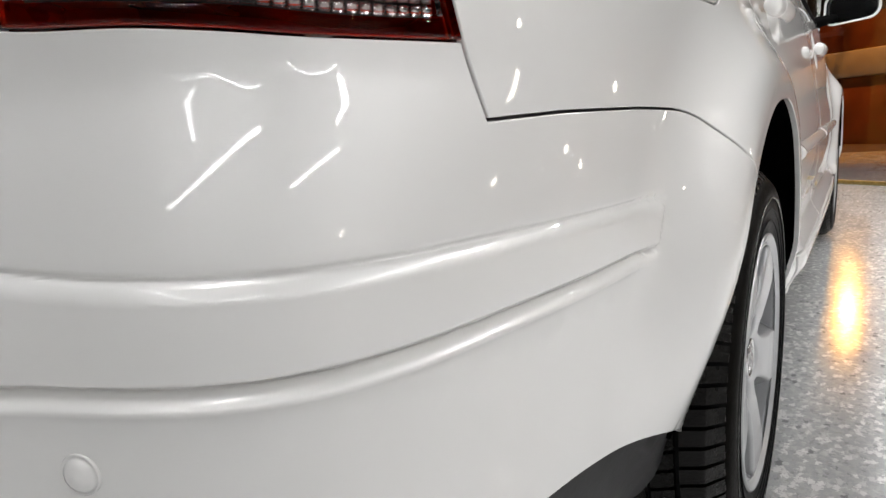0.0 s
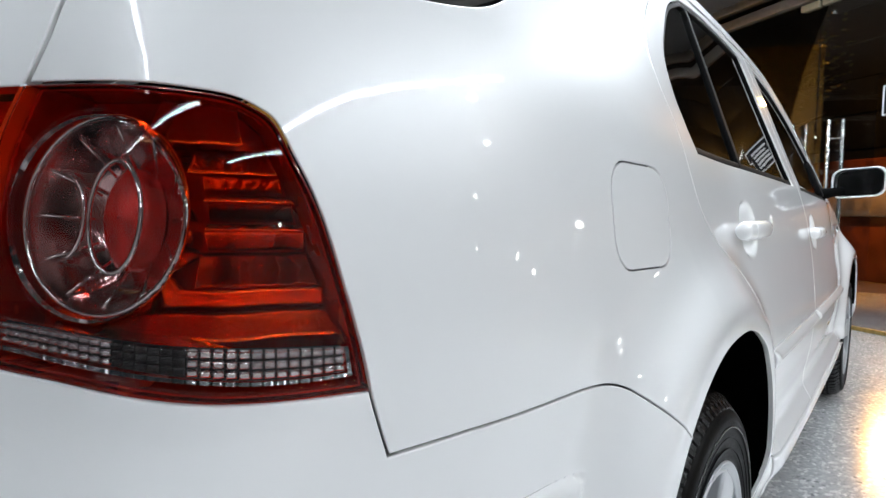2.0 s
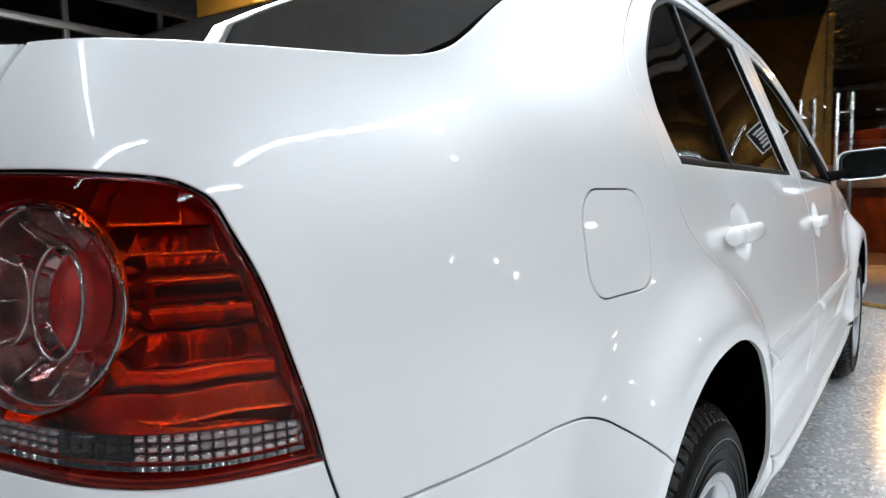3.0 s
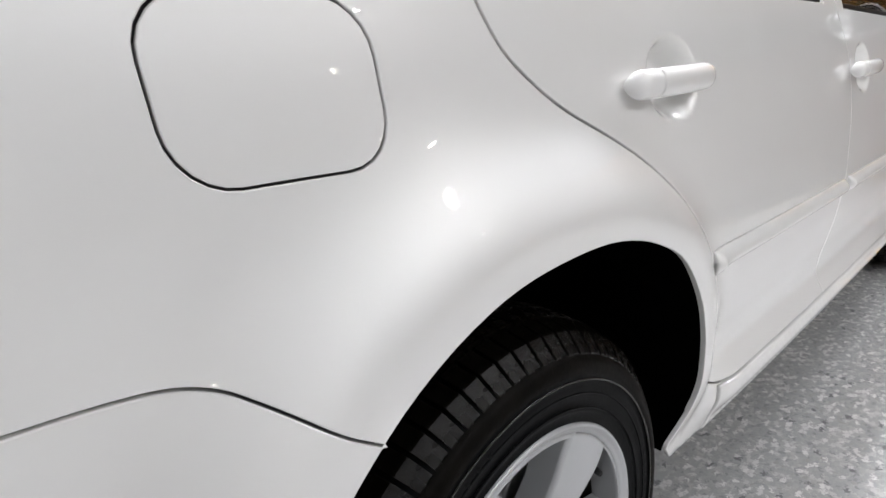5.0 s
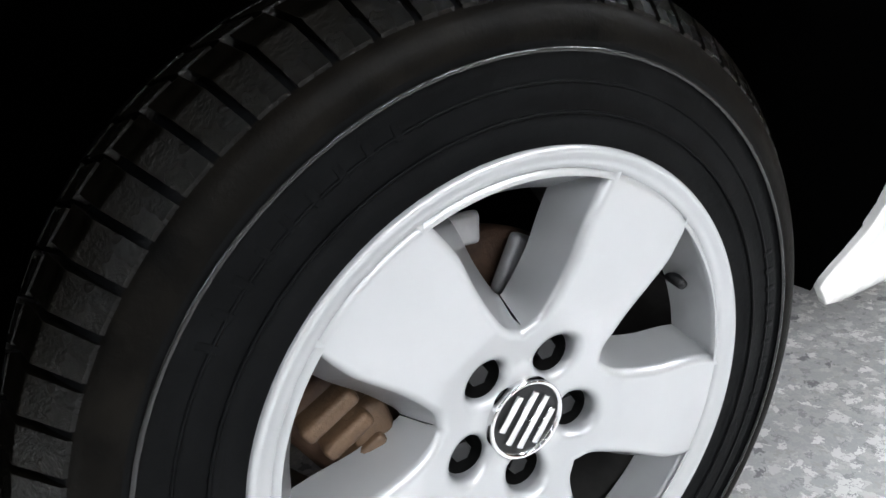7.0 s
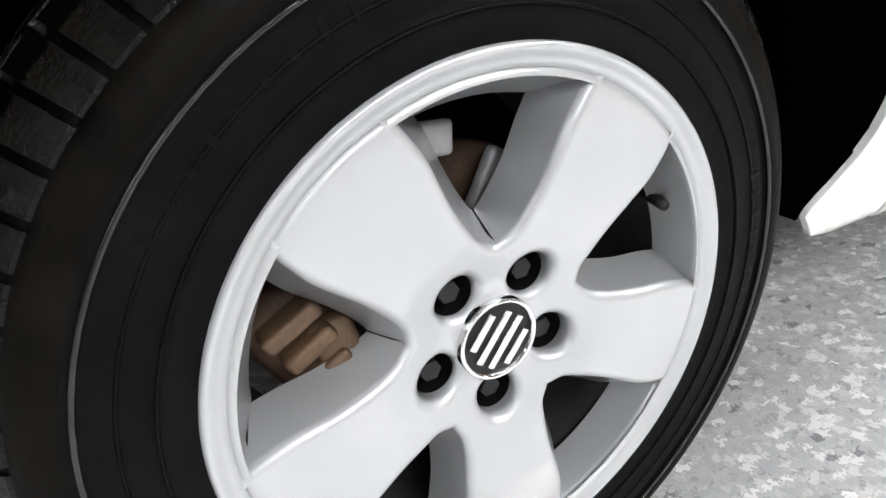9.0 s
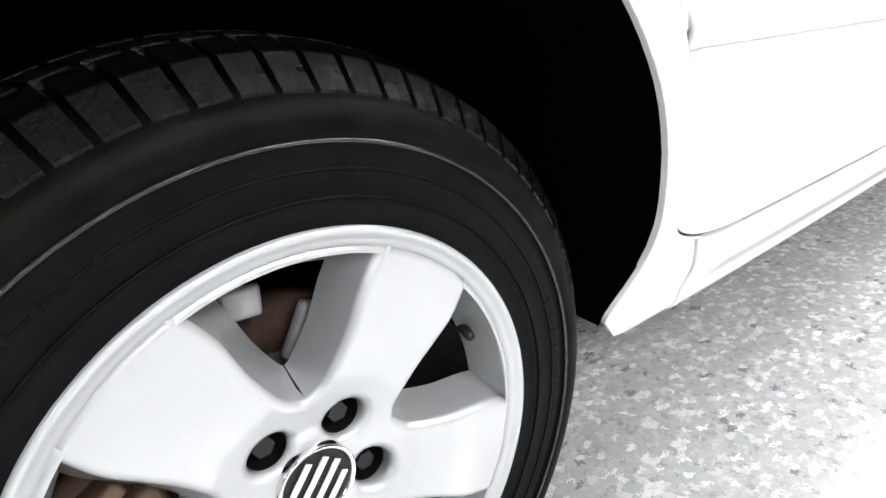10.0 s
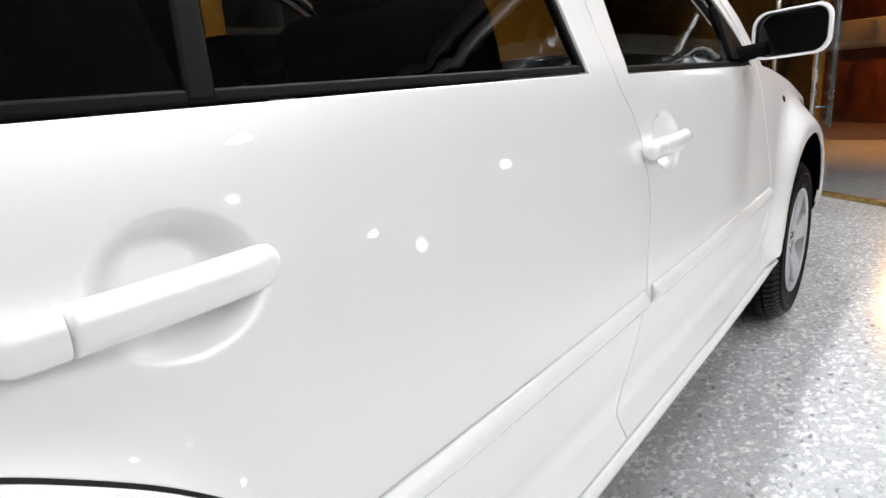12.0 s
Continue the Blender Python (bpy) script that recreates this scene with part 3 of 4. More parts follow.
    rail = join(curve([(1.432, 1.364), (1.75, 1.372), (2.045, 1.37), (2.35, 1.353), (2.56, 1.303), (2.75, 1.203), (2.93, 1.074), (3.03, .952)]), [(3.11, .93)], curve([(3.03, 1.07), (2.8, 1.24), (2.6, 1.335), (2.4, 1.382), (2.05, 1.40), (1.6, 1.40), (1.34, 1.384)]))
    part("roof_rail", sheet(skin, rail, (), .016, mirrored=side, depth=.02), PAINT, car)
    part("rail_lining", sheet(skin, rail, (), .03, off=-.022, gap=0, roll=.001, depth=.002, mirrored=side), LINING, car)
    pillar_in = join([(.93, 1.03), (.95, 1.10), (1.06, 1.19), (1.30, 1.33), (1.19, 1.35), (.95, 1.262), (.75, 1.162), (.60, 1.08), (.52, 1.0), (.90, .96)])
    part("pillar_lining", sheet(skin, pillar_in, (), .03, off=-.02, gap=0, roll=.001, depth=.002, mirrored=side), LINING, car)
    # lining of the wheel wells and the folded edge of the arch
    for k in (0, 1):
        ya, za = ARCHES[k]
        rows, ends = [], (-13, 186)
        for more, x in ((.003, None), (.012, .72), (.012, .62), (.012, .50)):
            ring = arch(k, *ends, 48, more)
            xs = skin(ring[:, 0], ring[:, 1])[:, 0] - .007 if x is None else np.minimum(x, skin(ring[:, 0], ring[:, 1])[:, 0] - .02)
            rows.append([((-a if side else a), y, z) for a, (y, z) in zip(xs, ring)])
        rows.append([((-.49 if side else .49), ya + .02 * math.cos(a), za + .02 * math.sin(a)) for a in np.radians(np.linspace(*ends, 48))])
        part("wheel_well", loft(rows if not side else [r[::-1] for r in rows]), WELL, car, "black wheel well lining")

# shell close behind the panels, filling the joints with a painted shade grey
for side in (False, True):
    lower = join([(.02, .42), (.45, .42), (.60, .40)], arch(0, 170, -8, 40, .012), [(1.42, .30), (3.16, .30)], arch(1, 185, 20, 40, .012), [(3.88, .55), (3.80, .79), (3.2, .915), (2.99, .935), (2.12, .94), (1.03, .945), (.97, 1.05), (1.0, 1.12), (1.10, 1.20), (1.23, 1.285), (1.18, 1.34), (.95, 1.26), (.70, 1.14), (.56, 1.05), (.3, 1.0), (.03, 1.0), (.03, .945), (.09, .94), (.30, .94), (.352, .73), (.33, .725), (.02, .735), (.02, .70)])
    part("inner_shell", sheet(skin, lower, (), .02, off=-.019, gap=0, roll=.001, depth=.002, mirrored=side), GAPSHADE, car, "inner body shell in grey that shades the panel gaps")

bumper = part("rear_bumper", sheet(skin, BUMPER, (), .016, mirrored="both", gap=.0008, depth=.018, extra=fine), PAINT, car)
for u in (.109, -.25):
    for side in (1, -1):
        p = skin(np.array([u]), np.array([.513]))[0]
        n = Vector((np.interp(u, SP, NG[:, 0]) * side, np.interp(u, SP, NG[:, 1]), 0))
        m = Matrix.Translation((p[0] * side, p[1], p[2])) @ n.to_track_quat("X", "Z").to_matrix().to_4x4()
        me = lathe([(-.004, .0125), (.0005, .0125), (.0015, .0115), (-.0005, .0108), (.002, .0098), (.004, .006), (.0045, 0)], 28)
        part("parking_sensor", me, PAINT, bumper, "round white parking sensor").matrix_basis = m
part("lower_valance", sheet(skin, join([(U0, .25), (.3, .27), (.62, .27), (.67, .28), (.67, .327), (.63, .355), (.56, .382), (.48, .40), (.40, .407), (.25, .397), (.0, .367), (U0, .357)]), (), .03, off=-.012, mirrored="both"), BLACK, bumper, "black lower bumper edge")
part("front_bumper", sheet(skin, NOSE, (), .03, mirrored="both"), PAINT, car)

# boot lid, rear window, roof, windscreen and bonnet: sheets across the car


def across(edge, crown, n=17, bow=2.0):
    """A row of points from the right edge over the middle to the left edge, raised by crown."""
    x, y, z = edge
    return [(x * s, y - crown[0] * (1 - abs(s) ** bow), z + crown[1] * (1 - abs(s) ** bow)) for s in np.linspace(1, -1, n)]


def at(u, z, out=0.0):
    return skin(np.array([u]), np.array([z]), out)[0]


LID = join([(U0, .752), (.05, .753)], LIGHT_GAP[:-1], LID_GAP, [(.10, 1.024), (U0, 1.024)])
LIDLIGHT = join(LIGHT_GAP[::-1][1:-1] - (.0045, 0), [(-.05, .762), (-.10, .80), (-.10, .90), (-.05, .932)])
lid = part("boot_lid", sheet(skin, LID, [LIDLIGHT], .016, mirrored="both", gap=.003, roll=.0015), PAINT, car)
for side in (False, True):
    part("lid_lamp", sheet(skin, LIDLIGHT, (), .016, mirrored=side, off=.0005, gap=-.003), LENSRED, lid, "red lamp on the boot lid")
    part("lid_lamp_backing", sheet(skin, LIDLIGHT, (), .02, mirrored=side, off=-.03, gap=0), REDBACK, lid)
deck = []
for u, z in ((.135, 1.020), (.25, 1.019), (.36, 1.022), (.44, 1.028), (.495, 1.040)):
    e = at(u, z, -.004)
    deck.append(across((e[0], e[1], e[2]), (.10 if u < .2 else .05, .018)))
part("deck", loft(deck), PAINT, lid)
pane = []
for s in np.linspace(0, 1, 12):
    u, z = .47 + (1.19 - .47) * s, np.interp(.47 + .72 * s, [.47, .545, .628, .75, .95, 1.19], [1.034, 1.065, 1.116, 1.183, 1.283, 1.37])
    e = at(u, z, -.012)
    pane.append(across(e, (.10 * (1 - s) + .05, .045 + .01 * s)))
part("rear_window", loft(pane), DARKGLASS, car, "dark tinted rear window")
roof = []
for y in np.linspace(1.17, 2.5, 14):
    z = np.interp(y, [1.17, 1.3, 1.6, 2.05, 2.4, 2.5], [1.368, 1.38, 1.40, 1.40, 1.382, 1.365])
    roof.append(across(at(y, z, -.003), (.06 if y < 1.2 else 0, .055)))
part("roof", loft(roof), PAINT, car)
part("headliner", loft([[(x * .985, y, z - .022) for x, y, z in r] for r in roof]), CLOTH, car, "dark cloth headliner")
screen = []
for s in np.linspace(0, 1, 10):
    y = 2.5 + .66 * s
    z = np.interp(y, [2.5, 2.6, 2.8, 3.03, 3.16], [1.365, 1.333, 1.238, 1.068, .95])
    screen.append(across(at(y, z, -.01), (-.12 * s - .02, .055 * (1 - s) + .02)))
part("windscreen", loft(screen), DARKGLASS, car, "tinted windscreen")
hood = []
for y in np.linspace(3.12, 4.3, 16):
    z = np.interp(y, [3.1, 3.2, 3.5, 3.8, 4.05, 4.3], [.935, .925, .875, .80, .775, .755])
    x = np.interp(y, [3.1, 3.6, 3.9, 4.15, 4.3], [.775, .775, .755, .66, .52])
    hood.append(across((x, y, z), (-.05, .09)))
part("bonnet", loft(hood), PAINT, car)
for side in (1, -1):
    part("headlamp", loft([[(side * x, y, z) for x, y, z in ((.745, 3.93, .79), (.70, 4.12, .79), (.52, 4.31, .775), (.36, 4.37, .77))], [(side * x, y, z) for x, y, z in ((.775, 3.95, .70), (.72, 4.19, .68), (.55, 4.37, .66), (.36, 4.43, .65))]]), SILVER, car)
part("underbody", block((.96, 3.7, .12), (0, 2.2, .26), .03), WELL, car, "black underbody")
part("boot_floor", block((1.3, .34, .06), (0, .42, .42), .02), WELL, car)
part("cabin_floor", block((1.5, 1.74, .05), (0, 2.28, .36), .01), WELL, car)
part("parcel_shelf", block((1.15, .55, .02), (0, .95, .93), .005), CLOTH, car)
part("dashboard", block((1.35, .42, .22), (0, 2.93, .83), .06), BLACK, car, "dark dashboard")

# seats and steering wheel


def seat(name, x, y, wide, lean):
    s = part(name, block((wide, .50, .16), (x, y, .52), .06, seg=3), CLOTH, car, "dark cloth seat")
    part("backrest", block((wide, .13, .58), (x, y - .27, .83), .055, Matrix.Rotation(radians(lean), 4, "X"), 3), CLOTH, s)
    for hx in ((x,) if wide < .7 else (x - .35, x + .35)):
        part("headrest", block((.24, .09, .16), (hx, y - .36, 1.17), .04, None, 3), CLOTH, s)


seat("front_seat", .36, 2.30, .50, 18)
seat("front_seat", -.36, 2.30, .50, 18)
seat("rear_bench", 0, 1.70, 1.25, 18)
ringpts = [Vector((-.36 + .18 * math.cos(a), 2.72 + .07 * math.sin(a), .93 + .165 * math.sin(a))) for a in np.linspace(0, math.tau, 33)[:-1]]
part("steering_wheel", tube(ringpts, .014, 8, True), plain("grey_wheel_rim", (.12, .12, .12), .4), car, "grey steering wheel")

# door mirrors
for side in (1, -1):
    def mir(p):
        return [(side * x, y, z) for x, y, z in p]
    arms = part("door_mirror", tube(mir([(.755, 2.86, .965), (.79, 2.88, .972), (.83, 2.89, .98)]), [.024, .020, .018], 12), LINING, car, "white-backed door mirror")
    cx, cz = .886, 1.012
    outer = rounded(-.091, .091, -.058, .058, .036)
    outer = outer * [[1, 1]] + np.stack([0 * outer[:, 0], outer[:, 0] * .06], 1)
    rows = []
    for dy, sc in ((0.0, .90), (-.004, .955), (-.002, .99), (.01, 1.0), (.03, .985), (.055, .90), (.075, .72), (.085, .45), (.088, .02)):
        rows.append([(side * (cx + a * sc), 2.865 + dy - a * .22 * side * side, cz + b * sc) for a, b in [*outer, outer[0]]])
    part("housing", loft(rows if side > 0 else [r[::-1] for r in rows]), PAINT, arms, "glossy white mirror housing")
    rows = [[(side * (cx + a * sc), 2.868 + dy - a * .22, cz + b * sc) for a, b in [*outer, outer[0]]] for dy, sc in ((-.003, .90), (.012, .86), (.014, .845))]
    part("mirror_well", loft(rows if side > 0 else [r[::-1] for r in rows]), BLACK, arms)
    face = [(side * (cx + .006 + a * .85), 2.878 - a * .20, cz + b * .84) for a, b in outer]
    part("mirror_glass", from_lists("glass", face, [tuple(range(len(face)))], flat=True), MIRROR, arms, "mirror glass")

# ---- tail lamps ----


def on_lamp(shape, **kw):
    return sheet(kw.pop("surface", skin), shape, gap=0, **kw)


LAMP = join(LIGHT_TOP, LIGHT_LOW[1:], LIGHT_GAP[1:-1])
ROUND = ellipse(.162, .849, .063, .0645, 64)
STRIP = join(curve([(.084, .783), (.14, .779), (.201, .773), (.25, .769), (.327, .765)]), [(.330, .744)], curve([(.30, .7435), (.26, .745), (.215, .750), (.14, .759), (.084, .765)]))
for side in (False, True):
    sg = -1 if side else 1
    lamp = part("tail_lamp", sheet(skin, LAMP, [ROUND, STRIP], .010, mirrored=side, gap=.0006, roll=.003, off=.003, depth=.045), LENSRED, car, "red tail lamp with clear round and strip lenses")
    lamp.visible_shadow = False
    part("round_lens", on_lamp(ROUND, step=.01, mirrored=side, off=.0045, roll=.003, depth=.004), LENSCLEAR, lamp, "clear round lens")
    part("strip_lens", on_lamp(STRIP, step=.01, mirrored=side, off=.003, roll=.0015, depth=.004), LENSCLEAR, lamp, "clear ribbed strip lens")
    part("bezel", sheet(skin, LAMP, [LAMP + (LAMP.mean(0) - LAMP) * .055], .012, mirrored=side, gap=.0022, roll=.001, off=-.008, depth=.056), MIDRED, lamp)
    # stepped red reflector behind the lens, dim-room reflections painted as darker steps
    steps = ((.771, .787, -.008, -.030, REDMETAL), (.788, .802, -.034, -.026, REDMETAL), (.803, .826, -.028, -.042, DARKREFLECTION), (.827, .841, -.044, -.026, REDMETAL), (.842, .846, -.020, -.030, REDMETAL), (.847, .860, -.042, -.030, DARKREFLECTION), (.861, .866, -.020, -.032, REDMETAL), (.867, .878, -.036, -.030, REDMETAL), (.879, .897, -.014, -.036, REDMETAL), (.898, .928, -.012, -.034, REDMETAL))
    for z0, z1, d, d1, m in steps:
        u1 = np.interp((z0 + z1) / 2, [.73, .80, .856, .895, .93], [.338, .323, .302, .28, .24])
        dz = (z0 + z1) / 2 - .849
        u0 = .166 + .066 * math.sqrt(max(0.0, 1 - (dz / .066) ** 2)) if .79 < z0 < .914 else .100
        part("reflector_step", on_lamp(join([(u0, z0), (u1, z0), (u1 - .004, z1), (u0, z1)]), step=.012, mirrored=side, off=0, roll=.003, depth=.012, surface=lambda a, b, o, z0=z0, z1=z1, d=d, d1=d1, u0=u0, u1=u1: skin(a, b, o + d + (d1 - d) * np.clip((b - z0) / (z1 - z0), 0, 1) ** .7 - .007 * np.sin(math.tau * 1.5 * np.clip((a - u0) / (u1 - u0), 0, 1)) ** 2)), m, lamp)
    part("lamp_backing", on_lamp(LAMP, step=.02, mirrored=side, off=-.052), MIDRED, lamp)
    # bowl and rings of the round lamp
    c = at(.162, .849, -.026)
    n = Vector((np.interp(.162, SP, NG[:, 0]), np.interp(.162, SP, NG[:, 1]), .12)).normalized()
    m = Matrix.Translation((c[0] * sg, c[1], c[2])) @ Vector((n.x * sg, n.y, n.z)).to_track_quat("X", "Z").to_matrix().to_4x4() @ Matrix.Diagonal((1, 1, 1.08, 1))
    bowl = part("lamp_bowl", lathe([(.014, .060), (.012, .057), (0, .05), (-.012, .04), (-.02, .028), (-.022, .002)], 48), BOWL, lamp, "silvered lamp bowl")
    bowl.matrix_basis = m
    rim = part("bowl_rim", tube([(.015, .0585 * math.cos(a), .0585 * math.sin(a)) for a in np.linspace(0, math.tau, 49)[:-1]], .0022, 8, True), CHROME, lamp, "chrome ring")
    rim.matrix_basis = m
    for rr, dx, cy in ((.031, .006, 0), (.024, .0, -.043)):
        k = part("inner_ring", tube([(dx, rr * .62 * math.cos(a) + cy * sg, rr * 1.1 * math.sin(a)) for a in np.linspace(0, math.tau, 41)[:-1]], .0016, 8, True), CHROME, lamp, "chrome inner ring")
        k.matrix_basis = m
    for i in range(12):
        a = math.tau * i / 12
        rib = part("bowl_rib", tube([(-.012, .030 * math.cos(a), .030 * math.sin(a)), (.0, .044 * math.cos(a), .044 * math.sin(a)), (.010, .055 * math.cos(a), .055 * math.sin(a))], .0012, 6), CHROME, lamp)
        rib.matrix_basis = m
    bulb = part("red_bulb_cover", lathe([(-.02, .030), (-.006, .029), (.001, .020), (.003, 0.001)], 32), plain("red_bulb", (.55, .02, .015), .22, .3, .4, 90, .3), lamp)
    bulb.matrix_basis = m @ Matrix.Diagonal((1, .62, 1.1, 1))
    part("strip_backing", on_lamp(STRIP, step=.012, mirrored=side, off=-.011, depth=.003), BLACK, lamp)
    # ribs behind the strip lens
    n_rib = 30
    for i in range(n_rib):
        u = .090 + .234 * i / (n_rib - 1)
        zt = np.interp(u, [.084, .14, .201, .25, .327], [.781, .777, .771, .767, .763])
        zb = np.interp(u, [.084, .14, .215, .26, .30, .33], [.767, .761, .752, .747, .7455, .746])
        f = i / n_rib
        for r in range(3):
            a0, a1 = zb + (zt - zb) * r / 3 + .0006, zb + (zt - zb) * (r + 1) / 3 - .0006
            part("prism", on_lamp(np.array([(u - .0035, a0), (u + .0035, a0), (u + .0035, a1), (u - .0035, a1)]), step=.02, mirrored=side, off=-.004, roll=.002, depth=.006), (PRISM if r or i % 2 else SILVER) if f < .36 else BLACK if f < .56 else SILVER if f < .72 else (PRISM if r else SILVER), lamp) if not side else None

# ---- wheels ----


def wheel_face(y, z, out=0.0):
    """The dished front of the wheel; x is outward."""
    y, z = np.asarray(y, float), np.asarray(z, float)
    r = np.hypot(y, z)
    x = np.interp(r, [0, .032, .042, .06, .085, .12, .15, .17, .178, .20], [-.018, -.018, -.018, -.013, -.006, -.001, .001, .001, .0005, .0005])
    return np.stack([x + out, y, z], -1)


def polar(r, a):
    return (r * math.cos(radians(a)), r * math.sin(radians(a)))


SPOKE = 54
gaps = []
for k in range(5):
    m = SPOKE + 36 + 72 * k
    side_line = curve([(.1745, 21.0), (.163, 19.8), (.145, 18.2), (.115, 16.8), (.092, 13.5), (.077, 8.5), (.070, 0)], 5)
    shape = [polar(r, m + a) for r, a in side_line] + [polar(r, m - a) for r, a in side_line[::-1][1:]] + [polar(.1748, m + a) for a in np.linspace(-18, 18, 9)]
    gaps.append(np.array(shape))
lugs = [ellipse(*polar(.0485, 53 + 72 * k), .0155, .0155, 28) for k in range(5)]
disc = ellipse(0, 0, .1795, .1795, 120)


def build_wheel():
    w = thing("car_wheel", "silver five-spoke alloy wheel with black tyre", "wheel", "wheels of the car")
    # origin at the hub, x outward; the rim's face lies at x = .095
    F = .095

    def moved(me, x=F):
        me.transform(Matrix.Translation((x, 0, 0)))
        return me
    rim = part("rim", moved(sheet(wheel_face, disc, [*gaps, *lugs], 0.007, gap=0, roll=.007, depth=.032, draft=.004, hole_drafts=(.015,) * 5 + (-.001,) * 5)), ALLOY, w, "silver painted five-spoke rim")
    part("rim_lip", lathe([(F - .034, .1635), (F - .02, .1685), (F - .006, .1755), (F + .0002, .1778), (F + .0012, .181), (F + .0030, .184), (F + .0052, .1863), (F + .0060, .1882), (F + .0055, .1898), (F + .0035, .1911), (F - .002, .1917), (F - .012, .188), (.0, .175), (-.09, .178), (-.10, .19)], 120), ALLOY, rim)
    part("barrel", lathe([(F - .03, .1655), (.03, .158), (-.02, .156), (-.09, .17)], 72), BARRELSHADE, rim)
    # tyre: section from the outer bead over the tread to the inner bead
    sec = [(F + .003, .1900), (F + .001, .196), (F + .004, .204), (F + .0055, .209), (F + .0035, .2115), (F + .0055, .222), (F + .0070, .235), (F + .0055, .2395), (F + .0080, .243), (F + .0072, .252), (F + .0055, .258), (F + .0015, .265), (F - .006, .272), (F - .016, .279), (F - .030, .285),
           (F - .045, .291), (.025, .2935), (0, .294), (-.04, .293), (-.071, .290), (-.085, .278), (-.095, .25), (-.092, .22), (-.085, .19)]
    tyre = part("tyre", lathe(sec, 144), RUBBER, w, "black rubber tyre with worn blocky tread")
    n = 74
    shapes = []
    for x0, x1, r0, r1, r2 in ((F - .001, .050, .2645, .280, .2985), (.044, .016, .286, .2995, .3020), (.010, -.018, .289, .3025, .3025), (-.024, -.066, .286, .302, .294)):
        a = math.tau / n * .40
        verts, sk = [], .012
        for j, s in enumerate((-a, a)):
            for x, lo, hi, m in ((x0, r0 - .004, r0 + .006 if x0 > .07 else r1, 0), ((x0 * .6 + x1 * .4), r0, r0 + (r2 - r0) * .76 if x0 > .07 else (r1 + r2) / 2, 0), (x1, r0, r2, 0)):
                t = s + (x - x0) * (.35 if x0 > .07 else 1.2)
                verts += [(x, lo * math.sin(t), lo * math.cos(t)), (x, hi * math.sin(t), hi * math.cos(t))]
        faces = [(0, 2, 3, 1), (2, 4, 5, 3), (6, 7, 9, 8), (8, 9, 11, 10), (1, 3, 9, 7), (3, 5, 11, 9), (0, 1, 7, 6), (4, 10, 11, 5)]
        shapes.append(from_lists("tread_block", verts, faces, flat=True))
    for k in range(n):
        for j, me in enumerate(shapes):
            b = part("tread_block", me, TREAD, tyre)
            b.matrix_basis = Matrix.Rotation(k * math.tau / n + j * .03, 4, "X")
    # raised marks on the sidewall: plain bars
    for start, count in ((20, 9), (112, 8), (250, 10)):
        for i in range(count):
            mk = part("sidewall_mark", block((.0007, .0045, .010), (0, 0, 0), .0003), RUBBER, tyre)
            mk.matrix_basis = Matrix.Rotation(radians(start + i * 4.2), 4, "X") @ Matrix.Translation((F + .0066, 0, .229))
    part("shoulder_band", lathe([(F + .0076, .2475), (F + .0082, .2495), (F + .0074, .2555), (F + .0064, .2590), (F + .0045, .2630), (F + .0022, .2665), (F - .002, .2690)], 120), DUSTY, tyre, "dusty grey shoulder of the tyre")
    for r, x in ((.2095, F + .0055), (.2265, F + .0060), (.2430, F + .0080)):
        part("sidewall_rib", tube([(x, r * math.cos(a), r * math.sin(a)) for a in np.linspace(0, math.tau, 97)[:-1]], .0012 if r < .24 else .0017, 6, True), RUBBER if r < .24 else WETRUBBER, tyre)
    # centre cap: chrome ring, black ground and plain silver bars
    part("cap_ring", lathe([(F - .022, .0305), (F - .013, .0305), (F - .0115, .029), (F - .013, .0270), (F - .016, .0265)], 48), CHROME, rim, "chrome ring of the centre cap")
    part("cap_disc", lathe([(F - .016, .027), (F - .0145, .015), (F - .014, .0005)], 48), BLACK, rim, "black centre cap")
    for y0, half in ((-.0165, .014), (-.0055, .021), (.0055, .021), (.0165, .014)):
        part("cap_bar", block((.003, .0058, half * 2), (F - .0135, y0, 0), .0006), CHROME, rim).matrix_basis = Matrix.Rotation(radians(-38), 4, "X")
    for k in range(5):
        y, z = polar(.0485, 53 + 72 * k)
        # black cup lines each silver hole, its shade put into colour
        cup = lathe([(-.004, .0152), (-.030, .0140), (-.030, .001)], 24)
        part("bolt_hole", cup, HOLESHADE, rim, "bolt hole lined black for shade").location = (F - .0205, y, z)
        bm = bmesh.new()
        bmesh.ops.create_cone(bm, cap_ends=True, segments=6, radius1=.0085, radius2=.008, depth=.014, matrix=Matrix.Translation((F - .034, y, z)) @ Matrix.Rotation(math.pi / 2, 4, "Y"))
        part("wheel_bolt", bm, BLACK, rim, "dark wheel bolt")
    part("hub", lathe([(F - .062, .001), (F - .062, .07), (F - .07, .072), (0, .075)], 40), DIRTY, w)
    part("brake_disc", lathe([(.0, .06), (.012, .065), (.012, .118), (.002, .12), (-.008, .118), (-.008, .06)], 64), RUST, w, "rusty brake disc")
    lean = Matrix.Rotation(radians(28), 4, "X")
    cal = part("brake_caliper", block((.05, .062, .092), (.024, -.116, .022), .016, lean, 3), RUST, w, "brown iron brake caliper")
    for i in range(4):
        part("caliper_rib", block((.022, .040 - .004 * i, .0125), (.055, -.128 + .009 * i, .049 - .0185 * i), .004, lean, 3), RIBRUST, cal)
    part("caliper_arm", block((.018, .030, .060), (.052, -.100, .014), .007, Matrix.Rotation(radians(12), 4, "X"), 3), RIBRUST, cal)
